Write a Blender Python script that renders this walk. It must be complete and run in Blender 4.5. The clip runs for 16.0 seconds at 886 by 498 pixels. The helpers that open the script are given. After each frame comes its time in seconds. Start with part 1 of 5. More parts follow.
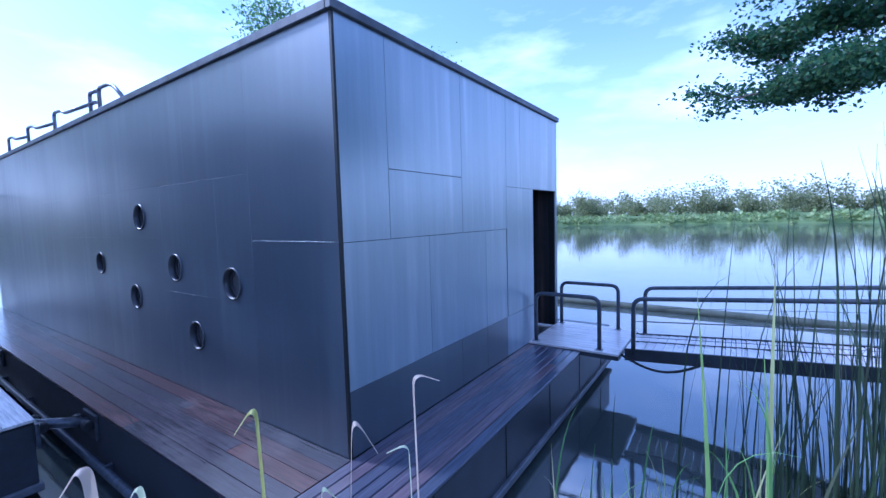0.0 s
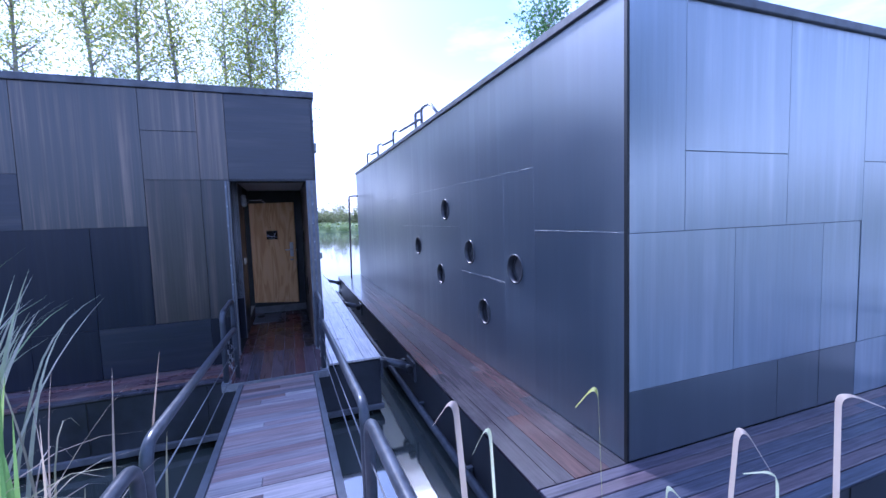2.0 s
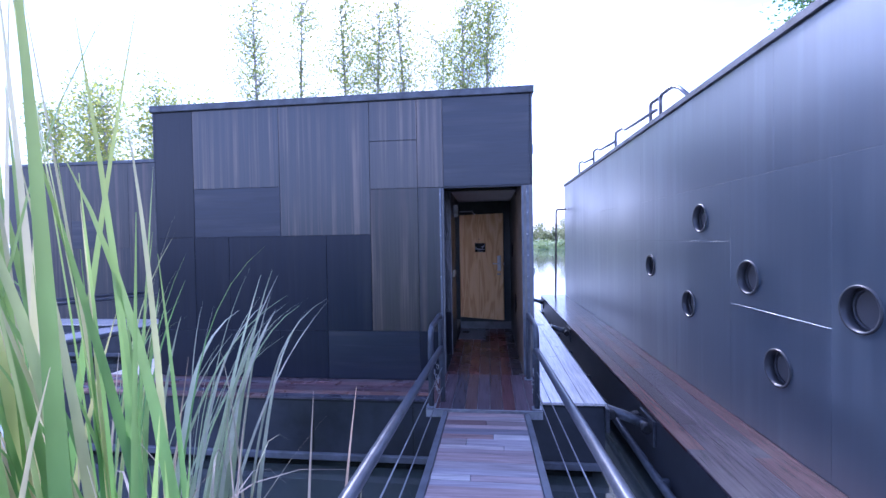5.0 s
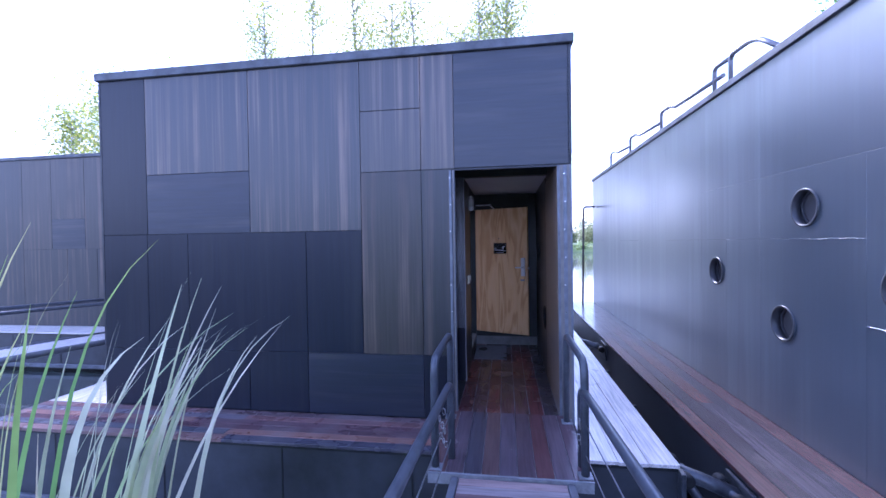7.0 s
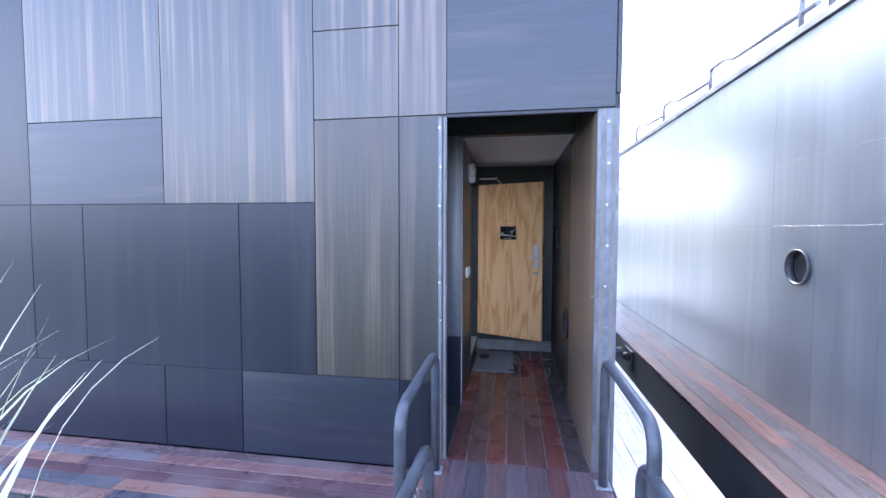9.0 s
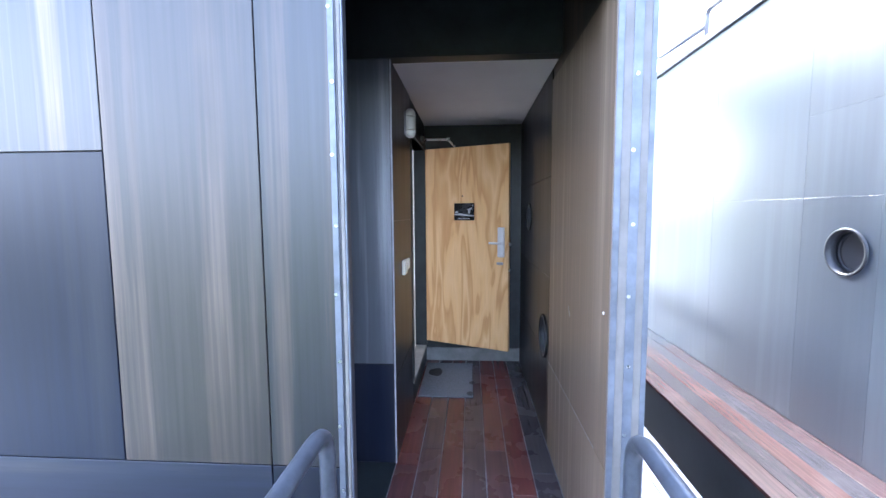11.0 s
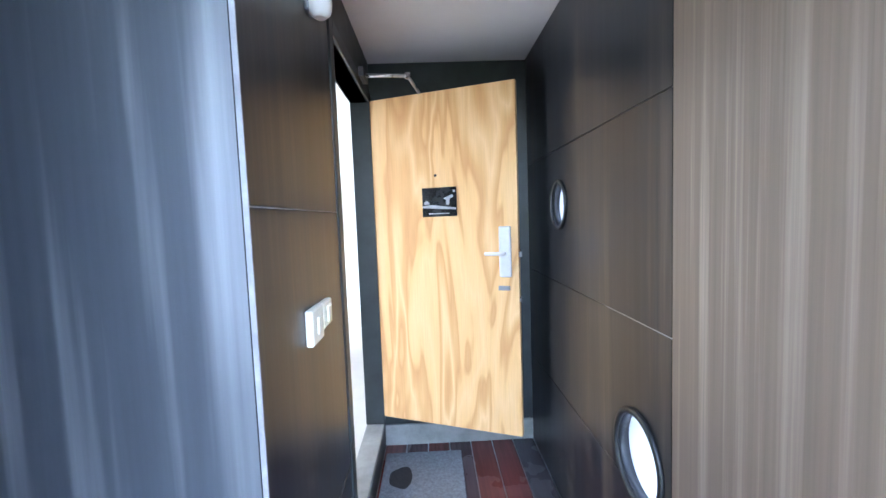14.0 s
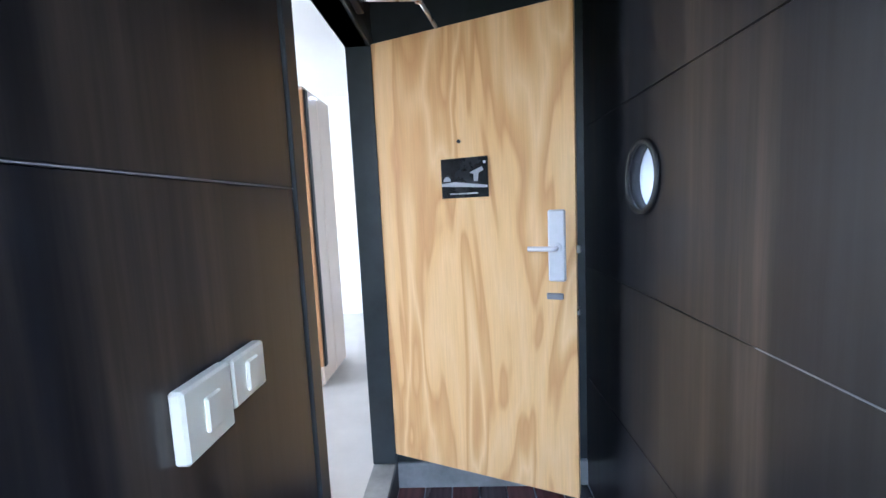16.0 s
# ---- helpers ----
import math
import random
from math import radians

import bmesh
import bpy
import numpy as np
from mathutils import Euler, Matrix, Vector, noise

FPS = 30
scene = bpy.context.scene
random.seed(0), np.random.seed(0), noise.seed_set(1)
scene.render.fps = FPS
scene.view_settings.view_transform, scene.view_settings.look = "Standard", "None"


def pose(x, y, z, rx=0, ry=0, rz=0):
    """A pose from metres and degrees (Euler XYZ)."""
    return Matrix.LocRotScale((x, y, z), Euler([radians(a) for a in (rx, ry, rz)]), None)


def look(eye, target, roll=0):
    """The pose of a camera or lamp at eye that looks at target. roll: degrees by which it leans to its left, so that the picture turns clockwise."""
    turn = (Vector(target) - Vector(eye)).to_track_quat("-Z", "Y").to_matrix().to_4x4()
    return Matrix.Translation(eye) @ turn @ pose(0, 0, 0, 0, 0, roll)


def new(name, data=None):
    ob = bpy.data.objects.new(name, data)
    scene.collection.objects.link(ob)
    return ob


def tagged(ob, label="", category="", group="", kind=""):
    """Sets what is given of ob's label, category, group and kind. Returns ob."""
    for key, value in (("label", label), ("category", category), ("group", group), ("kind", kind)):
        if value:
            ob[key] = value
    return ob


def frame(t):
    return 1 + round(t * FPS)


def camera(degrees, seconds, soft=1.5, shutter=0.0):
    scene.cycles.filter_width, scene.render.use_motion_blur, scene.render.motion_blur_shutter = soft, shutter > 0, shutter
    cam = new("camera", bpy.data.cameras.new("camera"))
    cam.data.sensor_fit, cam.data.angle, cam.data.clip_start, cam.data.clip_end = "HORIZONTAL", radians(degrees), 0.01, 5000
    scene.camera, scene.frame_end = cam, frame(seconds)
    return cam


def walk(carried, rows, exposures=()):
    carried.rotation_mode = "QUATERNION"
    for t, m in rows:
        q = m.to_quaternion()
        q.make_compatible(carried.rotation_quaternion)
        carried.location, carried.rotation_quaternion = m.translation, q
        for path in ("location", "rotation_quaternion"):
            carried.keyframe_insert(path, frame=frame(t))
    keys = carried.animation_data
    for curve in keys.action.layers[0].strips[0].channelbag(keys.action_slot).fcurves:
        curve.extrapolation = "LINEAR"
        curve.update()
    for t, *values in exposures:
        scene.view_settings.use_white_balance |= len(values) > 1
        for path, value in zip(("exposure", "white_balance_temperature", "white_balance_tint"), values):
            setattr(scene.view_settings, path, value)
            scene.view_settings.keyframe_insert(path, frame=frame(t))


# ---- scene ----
cam = camera(93.5, 16.0)
PATH = [
    (0, (-0.507, -0.006, 1.9), (-1.639, 1.636, 1.751), -1.6),
    (0.5, (-0.518, -0.04, 1.885), (-1.887, 1.411, 1.736), -1.9),
    (1, (-0.532, -0.086, 1.874), (-2.11, 1.135, 1.729), -2.0),
    (1.5, (-0.562, -0.119, 1.887), (-2.308, 0.845, 1.737), -1.9),
    (2, (-0.594, -0.128, 1.892), (-2.465, 0.563, 1.741), -1.9),
    (2.5, (-0.652, -0.155, 1.907), (-2.602, 0.259, 1.754), -2.1),
    (3, (-0.785, -0.232, 1.914), (-2.777, -0.129, 1.77), -2.2),
    (3.5, (-0.911, -0.278, 1.894), (-2.906, -0.333, 1.762), -2.4),
    (4, (-1.121, -0.248, 1.872), (-3.115, -0.372, 1.775), -1.7),
    (4.2, (-1.2, -0.241, 1.842), (-3.192, -0.397, 1.76), -1.1),
    (6.5, (-2.507, -0.367, 1.782), (-4.488, -0.641, 1.757), -1.5),
    (7, (-2.825, -0.353, 1.756), (-4.803, -0.648, 1.727), -0.9),
    (7.5, (-3.142, -0.345, 1.742), (-5.117, -0.655, 1.689), 0.1),
    (8, (-3.469, -0.397, 1.734), (-5.446, -0.691, 1.649), -1.0),
    (8.5, (-3.769, -0.387, 1.707), (-5.742, -0.704, 1.633), -0.5),
    (9, (-4.106, -0.406, 1.711), (-6.078, -0.724, 1.613), 0.1),
    (9.2, (-4.205, -0.449, 1.741), (-6.183, -0.715, 1.616), -0.3),
    (11.3, (-5.657, -0.366, 1.612), (-7.647, -0.481, 1.448), 0.0),
    (11.5, (-5.822, -0.422, 1.593), (-7.814, -0.524, 1.454), 0.8),
    (12, (-6.177, -0.454, 1.589), (-8.171, -0.531, 1.453), 0.9),
    (12.5, (-6.441, -0.496, 1.589), (-8.431, -0.508, 1.398), -0.4),
    (13, (-6.677, -0.499, 1.559), (-8.67, -0.523, 1.396), -0.7),
    (13.5, (-6.9, -0.452, 1.566), (-8.89, -0.502, 1.374), -0.7),
    (14, (-7.104, -0.486, 1.56), (-9.098, -0.435, 1.413), -2.1),
    (14.5, (-7.295, -0.411, 1.575), (-9.285, -0.397, 1.379), -1.2),
    (15, (-7.456, -0.395, 1.557), (-9.441, -0.461, 1.328), 0.4),
    (15.5, (-7.614, -0.422, 1.558), (-9.605, -0.501, 1.383), -1.5),
    (16, (-7.742, -0.456, 1.542), (-9.729, -0.549, 1.334), -2.7),
]
EXPOSURES = [(0, 1.3, 4350, 22), (1.5, 1.45, 4500, 26), (2.5, 1.9, 4850, 32), (3.5, 2.0, 4850, 34), (7, 2.28, 4900, 34), (8, 2.75, 5250, 28), (8.5, 3.15, 5500, 21), (9, 3.55, 5700, 19), (11.5, 4.4, 5800, 12), (12.5, 5.15, 5900, 9), (13.2, 5.5, 5850, 8), (14.5, 5.5, 5800, 9), (15.2, 5.4, 5800, 10), (16, 4.9, 5700, 10)]
walk(cam, [(t, look(eye, target, roll)) for t, eye, target, roll in PATH], EXPOSURES)

# ---- daylight ----
SUN_ELEVATION, SUN_AZIMUTH = 40.0, 198.0   # azimuth counted from +x towards +y
world = bpy.data.worlds.new("world")
scene.world = world
world.use_nodes = True
wn, wl = world.node_tree.nodes, world.node_tree.links
wn.clear()
w_out = wn.new("ShaderNodeOutputWorld")
w_bg = wn.new("ShaderNodeBackground")
w_sky = wn.new("ShaderNodeTexSky")
w_sky.sky_type, w_sky.sun_disc = "NISHITA", False
w_sky.sun_elevation, w_sky.sun_rotation = radians(SUN_ELEVATION), radians(90 - SUN_AZIMUTH)
w_sky.air_density, w_sky.dust_density, w_sky.ozone_density = 1.0, 0.8, 2.0
w_tc = wn.new("ShaderNodeTexCoord")
w_map = wn.new("ShaderNodeMapping")
w_map.inputs["Scale"].default_value = (1.6, 1.6, 5.0)
w_noise = wn.new("ShaderNodeTexNoise")
w_noise.inputs["Scale"].default_value, w_noise.inputs["Detail"].default_value = 1.5, 7
w_noise.inputs["Roughness"].default_value = 0.55
w_ramp = wn.new("ShaderNodeValToRGB")
w_ramp.color_ramp.elements[0].position, w_ramp.color_ramp.elements[1].position = 0.49, 0.76
w_mix = wn.new("ShaderNodeMix")
w_mix.data_type = "RGBA"
w_mix.inputs["B"].default_value = (6.6, 6.8, 7.5, 1)
wl.new(w_tc.outputs["Generated"], w_map.inputs["Vector"])
wl.new(w_map.outputs["Vector"], w_noise.inputs["Vector"])
wl.new(w_noise.outputs["Fac"], w_ramp.inputs["Fac"])
wl.new(w_ramp.outputs["Color"], w_mix.inputs["Factor"])
wl.new(w_sky.outputs["Color"], w_mix.inputs["A"])
# pale haze towards the horizon
w_sep = wn.new("ShaderNodeSeparateXYZ")
wl.new(w_tc.outputs["Generated"], w_sep.inputs["Vector"])
w_haze = wn.new("ShaderNodeMapRange")
w_haze.interpolation_type = "SMOOTHSTEP"
w_haze.inputs["From Min"].default_value, w_haze.inputs["From Max"].default_value = 0.0, 0.42
w_haze.inputs["To Min"].default_value, w_haze.inputs["To Max"].default_value = 0.62, 0.12
wl.new(w_sep.outputs["Z"], w_haze.inputs["Value"])
w_mix2 = wn.new("ShaderNodeMix")
w_mix2.data_type = "RGBA"
w_mix2.inputs["B"].default_value = (6.2, 6.4, 7.1, 1)
wl.new(w_haze.outputs["Result"], w_mix2.inputs["Factor"])
wl.new(w_mix.outputs["Result"], w_mix2.inputs["A"])
wl.new(w_mix2.outputs["Result"], w_bg.inputs["Color"])
w_bg.inputs["Strength"].default_value = 0.1
wl.new(w_bg.outputs["Background"], w_out.inputs["Surface"])

sun_data = bpy.data.lights.new("sun", "SUN")
sun_data.energy, sun_data.angle, sun_data.color = 1.4, radians(10.0), (1.0, 0.95, 0.86)
sun = new("sun", sun_data)
sun_dir = Vector((math.cos(radians(SUN_AZIMUTH)) * math.cos(radians(SUN_ELEVATION)),
                  math.sin(radians(SUN_AZIMUTH)) * math.cos(radians(SUN_ELEVATION)), math.sin(radians(SUN_ELEVATION))))
sun.matrix_world = look(sun_dir * 60, (0, 0, 0))

# ---- materials ----
def material(name, rough=0.5, metal=0.0, color=(0.5, 0.5, 0.5)):
    m = bpy.data.materials.new(name)
    m.use_nodes = True
    b = m.node_tree.nodes["Principled BSDF"]
    b.inputs["Roughness"].default_value, b.inputs["Metallic"].default_value = rough, metal
    b.inputs["Base Color"].default_value = (*color, 1)
    return m, m.node_tree.nodes, m.node_tree.links, b


def noise_node(nodes, links, scale, stretch=(1, 1, 1), detail=4, rough=0.55, distortion=0.0, space="Object", shift=None):
    tc, mp, no = nodes.new("ShaderNodeTexCoord"), nodes.new("ShaderNodeMapping"), nodes.new("ShaderNodeTexNoise")
    mp.inputs["Scale"].default_value = stretch
    no.inputs["Scale"].default_value, no.inputs["Detail"].default_value = scale, detail
    no.inputs["Roughness"].default_value, no.inputs["Distortion"].default_value = rough, distortion
    links.new(tc.outputs[space], mp.inputs["Vector"])
    if shift is not None:
        links.new(shift, mp.inputs["Location"])
    links.new(mp.outputs["Vector"], no.inputs["Vector"])
    return no.outputs["Fac"]


def ramp_node(nodes, links, fac, stops):
    r = nodes.new("ShaderNodeValToRGB")
    while len(r.color_ramp.elements) < len(stops):
        r.color_ramp.elements.new(0.5)
    for e, (p, c) in zip(r.color_ramp.elements, stops):
        e.position, e.color = p, (*c, 1) if len(c) == 3 else c
    links.new(fac, r.inputs["Fac"])
    return r.outputs["Color"]


def mix_node(nodes, links, fac, a, b, mode="MIX"):
    m = nodes.new("ShaderNodeMix")
    m.data_type, m.blend_type = "RGBA", mode
    for key, v in (("Factor", fac), ("A", a), ("B", b)):
        if hasattr(v, "is_linked"):
            links.new(v, m.inputs[key])
        else:
            m.inputs[key].default_value = v if key == "Factor" else (*v, 1)
    return m.outputs["Result"]


def bump_node(nodes, links, bsdf, height, strength=0.2, distance=0.01):
    b = nodes.new("ShaderNodeBump")
    b.inputs["Strength"].default_value, b.inputs["Distance"].default_value = strength, distance
    links.new(height, b.inputs["Height"])
    links.new(b.outputs["Normal"], bsdf.inputs["Normal"])


def map_range(nodes, links, fac, a, b):
    r = nodes.new("ShaderNodeMapRange")
    r.inputs["To Min"].default_value, r.inputs["To Max"].default_value = a, b
    links.new(fac, r.inputs["Value"])
    return r.outputs["Result"]


def panel_material(name, stretch, tone=1.0, wear=1.0, ior=2.2, rough=(0.28, 0.55), relief=0.1, warm=1.0, colors=None, fine_range=(0.75, 1.2)):
    """Stained board with streaks along the grain. colors: three base tones and the worn tone, a painted sheen on the
    niche board.
    """
    m, n, l, b = material(name, 0.4)
    rnd = n.new("ShaderNodeObjectInfo").outputs["Random"]
    soft = fine_range[0] > 0.85
    streak = noise_node(n, l, 1.0, stretch, 4 if soft else 6, 0.5 if soft else 0.62)
    grain = noise_node(n, l, 5.0, stretch, 4, 0.6)
    patch = noise_node(n, l, 0.9, (1, 1, 1), 3, 0.5)
    if colors is None:
        colors = [(0.028, 0.032, 0.044), (0.046, 0.043, 0.046 * warm), (0.066, 0.054, 0.050 * warm), (0.25, 0.175, 0.135 * warm)]
    colors = [tuple(c * tone for c in k) for k in colors]
    base = ramp_node(n, l, rnd, [(0.0, colors[0]), (0.5, colors[1]), (1.0, colors[2])])
    worn = ramp_node(n, l, streak, [(0.48, (0, 0, 0)), (0.75, (1, 1, 1))])
    where = ramp_node(n, l, patch, [(0.35, (0.12 * wear,) * 3), (0.65, (0.8 * wear,) * 3)])
    amount = mix_node(n, l, 1.0, worn, where, "MULTIPLY")
    col = mix_node(n, l, amount, base, colors[3])
    fine = ramp_node(n, l, grain, [(0.3, (fine_range[0],) * 3), (0.7, (fine_range[1],) * 3)])
    l.new(mix_node(n, l, 1.0, col, fine, "MULTIPLY"), b.inputs["Base Color"])
    l.new(map_range(n, l, patch if soft else streak, *rough), b.inputs["Roughness"])
    b.inputs["IOR"].default_value = ior
    bump_node(n, l, b, grain, relief, 0.004)
    return m


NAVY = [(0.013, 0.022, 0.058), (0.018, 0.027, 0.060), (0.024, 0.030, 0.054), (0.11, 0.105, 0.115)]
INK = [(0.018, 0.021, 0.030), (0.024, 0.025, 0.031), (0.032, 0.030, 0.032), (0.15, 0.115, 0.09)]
# blue sky sheen mixed into the dark board tones
SKY_TINT = [(0.032, 0.058, 0.100), (0.044, 0.072, 0.114), (0.056, 0.086, 0.128), (0.18, 0.225, 0.275)]
SKY_STREAKS = [(0.066, 0.074, 0.09), (0.072, 0.080, 0.096), (0.078, 0.086, 0.102), (0.42, 0.43, 0.45)]
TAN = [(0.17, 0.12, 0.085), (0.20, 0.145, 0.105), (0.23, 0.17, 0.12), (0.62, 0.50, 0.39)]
SOFT = (0.87, 1.11)
M_PANEL = panel_material("stained_board", (9, 9, 0.22), 0.52, 1.9, 1.7, (0.3, 0.55), 0.1, 1.0, None, (0.68, 1.3))
M_PANEL_DARK = panel_material("navy_stained_board", (7, 7, 0.28), 0.42, 0.5, 1.5, (0.26, 0.46), 0.05, 1.0, NAVY, (0.8, 1.16))
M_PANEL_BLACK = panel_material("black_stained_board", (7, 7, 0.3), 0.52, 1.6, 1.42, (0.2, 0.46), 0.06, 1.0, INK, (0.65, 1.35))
M_PANEL_WORN = panel_material("worn_board", (12, 12, 0.2), 0.68, 2.2, 1.8, (0.28, 0.5), 0.1, 1.0, None, (0.66, 1.34))
# tan tone carries daylight from the entrance in the board colour
M_PANEL_TAN = panel_material("entrance_lit_board", (20, 20, 0.25), 1.0, 1.2, 1.65, (0.28, 0.5), 0.03, 1.0, TAN, (0.84, 1.1))
# reflected sky is painted into the niche board as pale streaks
M_PANEL_NICHE = panel_material("sky_sheen_niche_board", (12, 12, 0.4), 1.15, 1.1, 2.2, (0.22, 0.44), 0.02, 1.0, SKY_STREAKS, SOFT)
M_PANEL_PALE = panel_material("glossy_board", (5, 5, 0.22), 0.62, 1.1, 3.0, (0.24, 0.46), 0.03, 1.0, SKY_TINT, SOFT)
# front boards: sky sheen painted in as a paler base colour
M_PANEL_FRONT = panel_material("sky_sheen_front_board", (5, 5, 0.25), 1.5, 0.9, 3.1, (0.26, 0.42), 0.02, 1.0, [(0.10, 0.135, 0.18), (0.12, 0.155, 0.195), (0.14, 0.17, 0.205), (0.38, 0.40, 0.42)], SOFT)
M_PANEL_GREY = panel_material("sheen_board", (4, 4, 0.25), 0.45, 0.8, 2.7, (0.26, 0.44), 0.02, 1.0, SKY_TINT, SOFT)
M_PANEL_H = panel_material("stained_board_across", (0.4, 0.4, 8), 0.62, 1.3, 1.65, (0.3, 0.5), 0.06, 1.0, NAVY)


def plank_material(name, colors, along="x", rough=(0.25, 0.55), dusty=0.45):
    m, n, l, b = material(name, 0.4)
    info = n.new("ShaderNodeObjectInfo")
    island = n.new("ShaderNodeNewGeometry").outputs["Random Per Island"]
    add = n.new("ShaderNodeMath")
    add.operation = "ADD"
    l.new(info.outputs["Random"], add.inputs[0])
    l.new(island, add.inputs[1])
    fr = n.new("ShaderNodeMath")
    fr.operation = "FRACT"
    l.new(add.outputs[0], fr.inputs[0])
    stops = [(i / (len(colors) - 1), c) for i, c in enumerate(colors)]
    base = ramp_node(n, l, fr.outputs[0], stops)
    st = (0.7, 14, 14) if along == "x" else (14, 0.7, 14)
    grain = noise_node(n, l, 3.0, st, 6, 0.65)
    stain = noise_node(n, l, 2.2, (1, 1, 1), 4, 0.6)
    g = ramp_node(n, l, grain, [(0.3, (0.6, 0.6, 0.6)), (0.7, (1.3, 1.3, 1.3))])
    col = mix_node(n, l, 1.0, base, g, "MULTIPLY")
    dust = ramp_node(n, l, stain, [(0.5, (0, 0, 0)), (0.8, (dusty,) * 3)])
    col = mix_node(n, l, dust, col, (0.30, 0.27, 0.27))
    l.new(col, b.inputs["Base Color"])
    l.new(map_range(n, l, stain, *rough), b.inputs["Roughness"])
    bump_node(n, l, b, grain, 0.25, 0.004)
    return m


REDS = [(0.11, 0.04, 0.038), (0.055, 0.06, 0.075), (0.16, 0.07, 0.06), (0.11, 0.10, 0.12), (0.20, 0.10, 0.075), (0.045, 0.055, 0.075), (0.08, 0.035, 0.04), (0.15, 0.13, 0.15)]
M_PLANK_X = plank_material("plank_lengthwise", [(0.15, 0.05, 0.045), (0.07, 0.09, 0.115), (0.17, 0.08, 0.07), (0.10, 0.09, 0.12), (0.15, 0.075, 0.065), (0.06, 0.08, 0.105), (0.10, 0.045, 0.05), (0.17, 0.14, 0.165)], "x", (0.12, 0.36), 0.15)
M_PLANK_IN = plank_material("plank_entrance", [(0.13, 0.036, 0.034), (0.05, 0.052, 0.06), (0.16, 0.048, 0.042), (0.12, 0.036, 0.034), (0.075, 0.06, 0.066), (0.14, 0.044, 0.038), (0.17, 0.065, 0.055)], "x", (0.14, 0.4), 0.03)
M_PLANK_Y = plank_material("plank_crosswise", [tuple(1.45 * v for v in c) for c in REDS], "y", (0.14, 0.42))
M_PALE_X = plank_material("plank_weathered", [(0.072, 0.060, 0.076), (0.045, 0.030, 0.036), (0.11, 0.092, 0.106), (0.105, 0.046, 0.042), (0.034, 0.040, 0.056), (0.09, 0.05, 0.05)], "x", (0.12, 0.32), 0.12)
M_PLANK_B = plank_material("plank_purple", [(0.13, 0.09, 0.115), (0.085, 0.098, 0.14), (0.17, 0.12, 0.135), (0.11, 0.105, 0.145)], "y", (0.08, 0.26), 0.1)
# near-white base colour stands in for sky sheen on the planks
M_WHITE_X = plank_material("plank_sky_sheen", [(0.78, 0.70, 0.66), (0.84, 0.77, 0.73), (0.80, 0.72, 0.68)], "x", (0.2, 0.4), 0.1)
M_GANG = plank_material("gangway_board", [(0.46, 0.41, 0.42), (0.15, 0.08, 0.075), (0.58, 0.53, 0.54), (0.28, 0.15, 0.13), (0.62, 0.57, 0.56), (0.20, 0.18, 0.21), (0.45, 0.32, 0.30), (0.38, 0.36, 0.40)], "y", (0.24, 0.5), 0.15)


def plain(name, color, rough=0.5, metal=0.0, vary=0.25, scale=6.0, bump=0.05, spec=None):
    m, n, l, b = material(name, rough, metal)
    f = noise_node(n, l, scale, (1, 1, 1), 5, 0.6)
    lo, hi = tuple(c * (1 - vary) for c in color), tuple(min(1, c * (1 + vary)) for c in color)
    l.new(ramp_node(n, l, f, [(0.3, lo), (0.7, hi)]), b.inputs["Base Color"])
    l.new(map_range(n, l, f, max(0.02, rough - 0.1), min(1, rough + 0.12)), b.inputs["Roughness"])
    if bump:
        bump_node(n, l, b, noise_node(n, l, scale * 12, (1, 1, 1), 3), bump, 0.003)
    return m


M_STEEL = plain("painted_steel", (0.07, 0.078, 0.095), 0.34, 0.0, 0.35, 14)
M_HULL = plain("hull_steel", (0.04, 0.043, 0.052), 0.34, 0.0, 0.4, 2.5)
M_LIP = plain("hull_lip", (0.14, 0.145, 0.165), 0.45, 0.0, 0.4, 5)
M_TRIM = plain("galvanised_trim", (0.30, 0.31, 0.34), 0.42, 0.35, 0.25, 9)
M_TRIM_DARK = plain("dark_trim", (0.05, 0.052, 0.06), 0.4, 0.2, 0.3, 9)
M_STRIP = plain("jamb_strip", (0.17, 0.185, 0.22), 0.4, 0.3, 0.3, 9)
M_JOINT = plain("pale_joint", (0.34, 0.34, 0.36), 0.6, 0.0, 0.3, 12)
M_JAMB = plain("jamb_timber", (0.20, 0.185, 0.175), 0.5, 0.0, 0.2, 7)
M_FASCIA = plain("fascia_steel", (0.11, 0.115, 0.13), 0.5, 0.0, 0.5, 4)
M_BLACK = plain("black_paint", (0.012, 0.013, 0.014), 0.45, 0.0, 0.3, 8)
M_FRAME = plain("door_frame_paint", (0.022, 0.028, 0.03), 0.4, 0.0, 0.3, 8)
M_RUBBER = plain("rubber", (0.015, 0.015, 0.017), 0.6, 0.0, 0.3, 20)
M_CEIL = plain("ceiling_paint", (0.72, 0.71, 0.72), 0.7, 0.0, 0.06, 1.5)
M_WHITE = plain("white_paint", (0.8, 0.8, 0.79), 0.6, 0.0, 0.03, 2)
M_PLASTIC = plain("white_plastic", (0.76, 0.72, 0.60), 0.35, 0.0, 0.04, 12, 0.0)
M_CHROME = plain("brushed_chrome", (0.62, 0.62, 0.63), 0.28, 1.0, 0.08, 30, 0.03)
M_NICKEL = plain("satin_nickel", (0.58, 0.58, 0.60), 0.5, 0.35, 0.05, 30, 0.02)
M_MAT = plain("doormat_fibre", (0.17, 0.18, 0.20), 0.95, 0.0, 0.3, 60, 0.5)
M_STAIN = plain("wet_fibre", (0.02, 0.021, 0.024), 0.9, 0.0, 0.3, 60, 0.5)
M_SIGN = plain("sign_black", (0.012, 0.013, 0.015), 0.25, 0.0, 0.2, 10, 0.0)
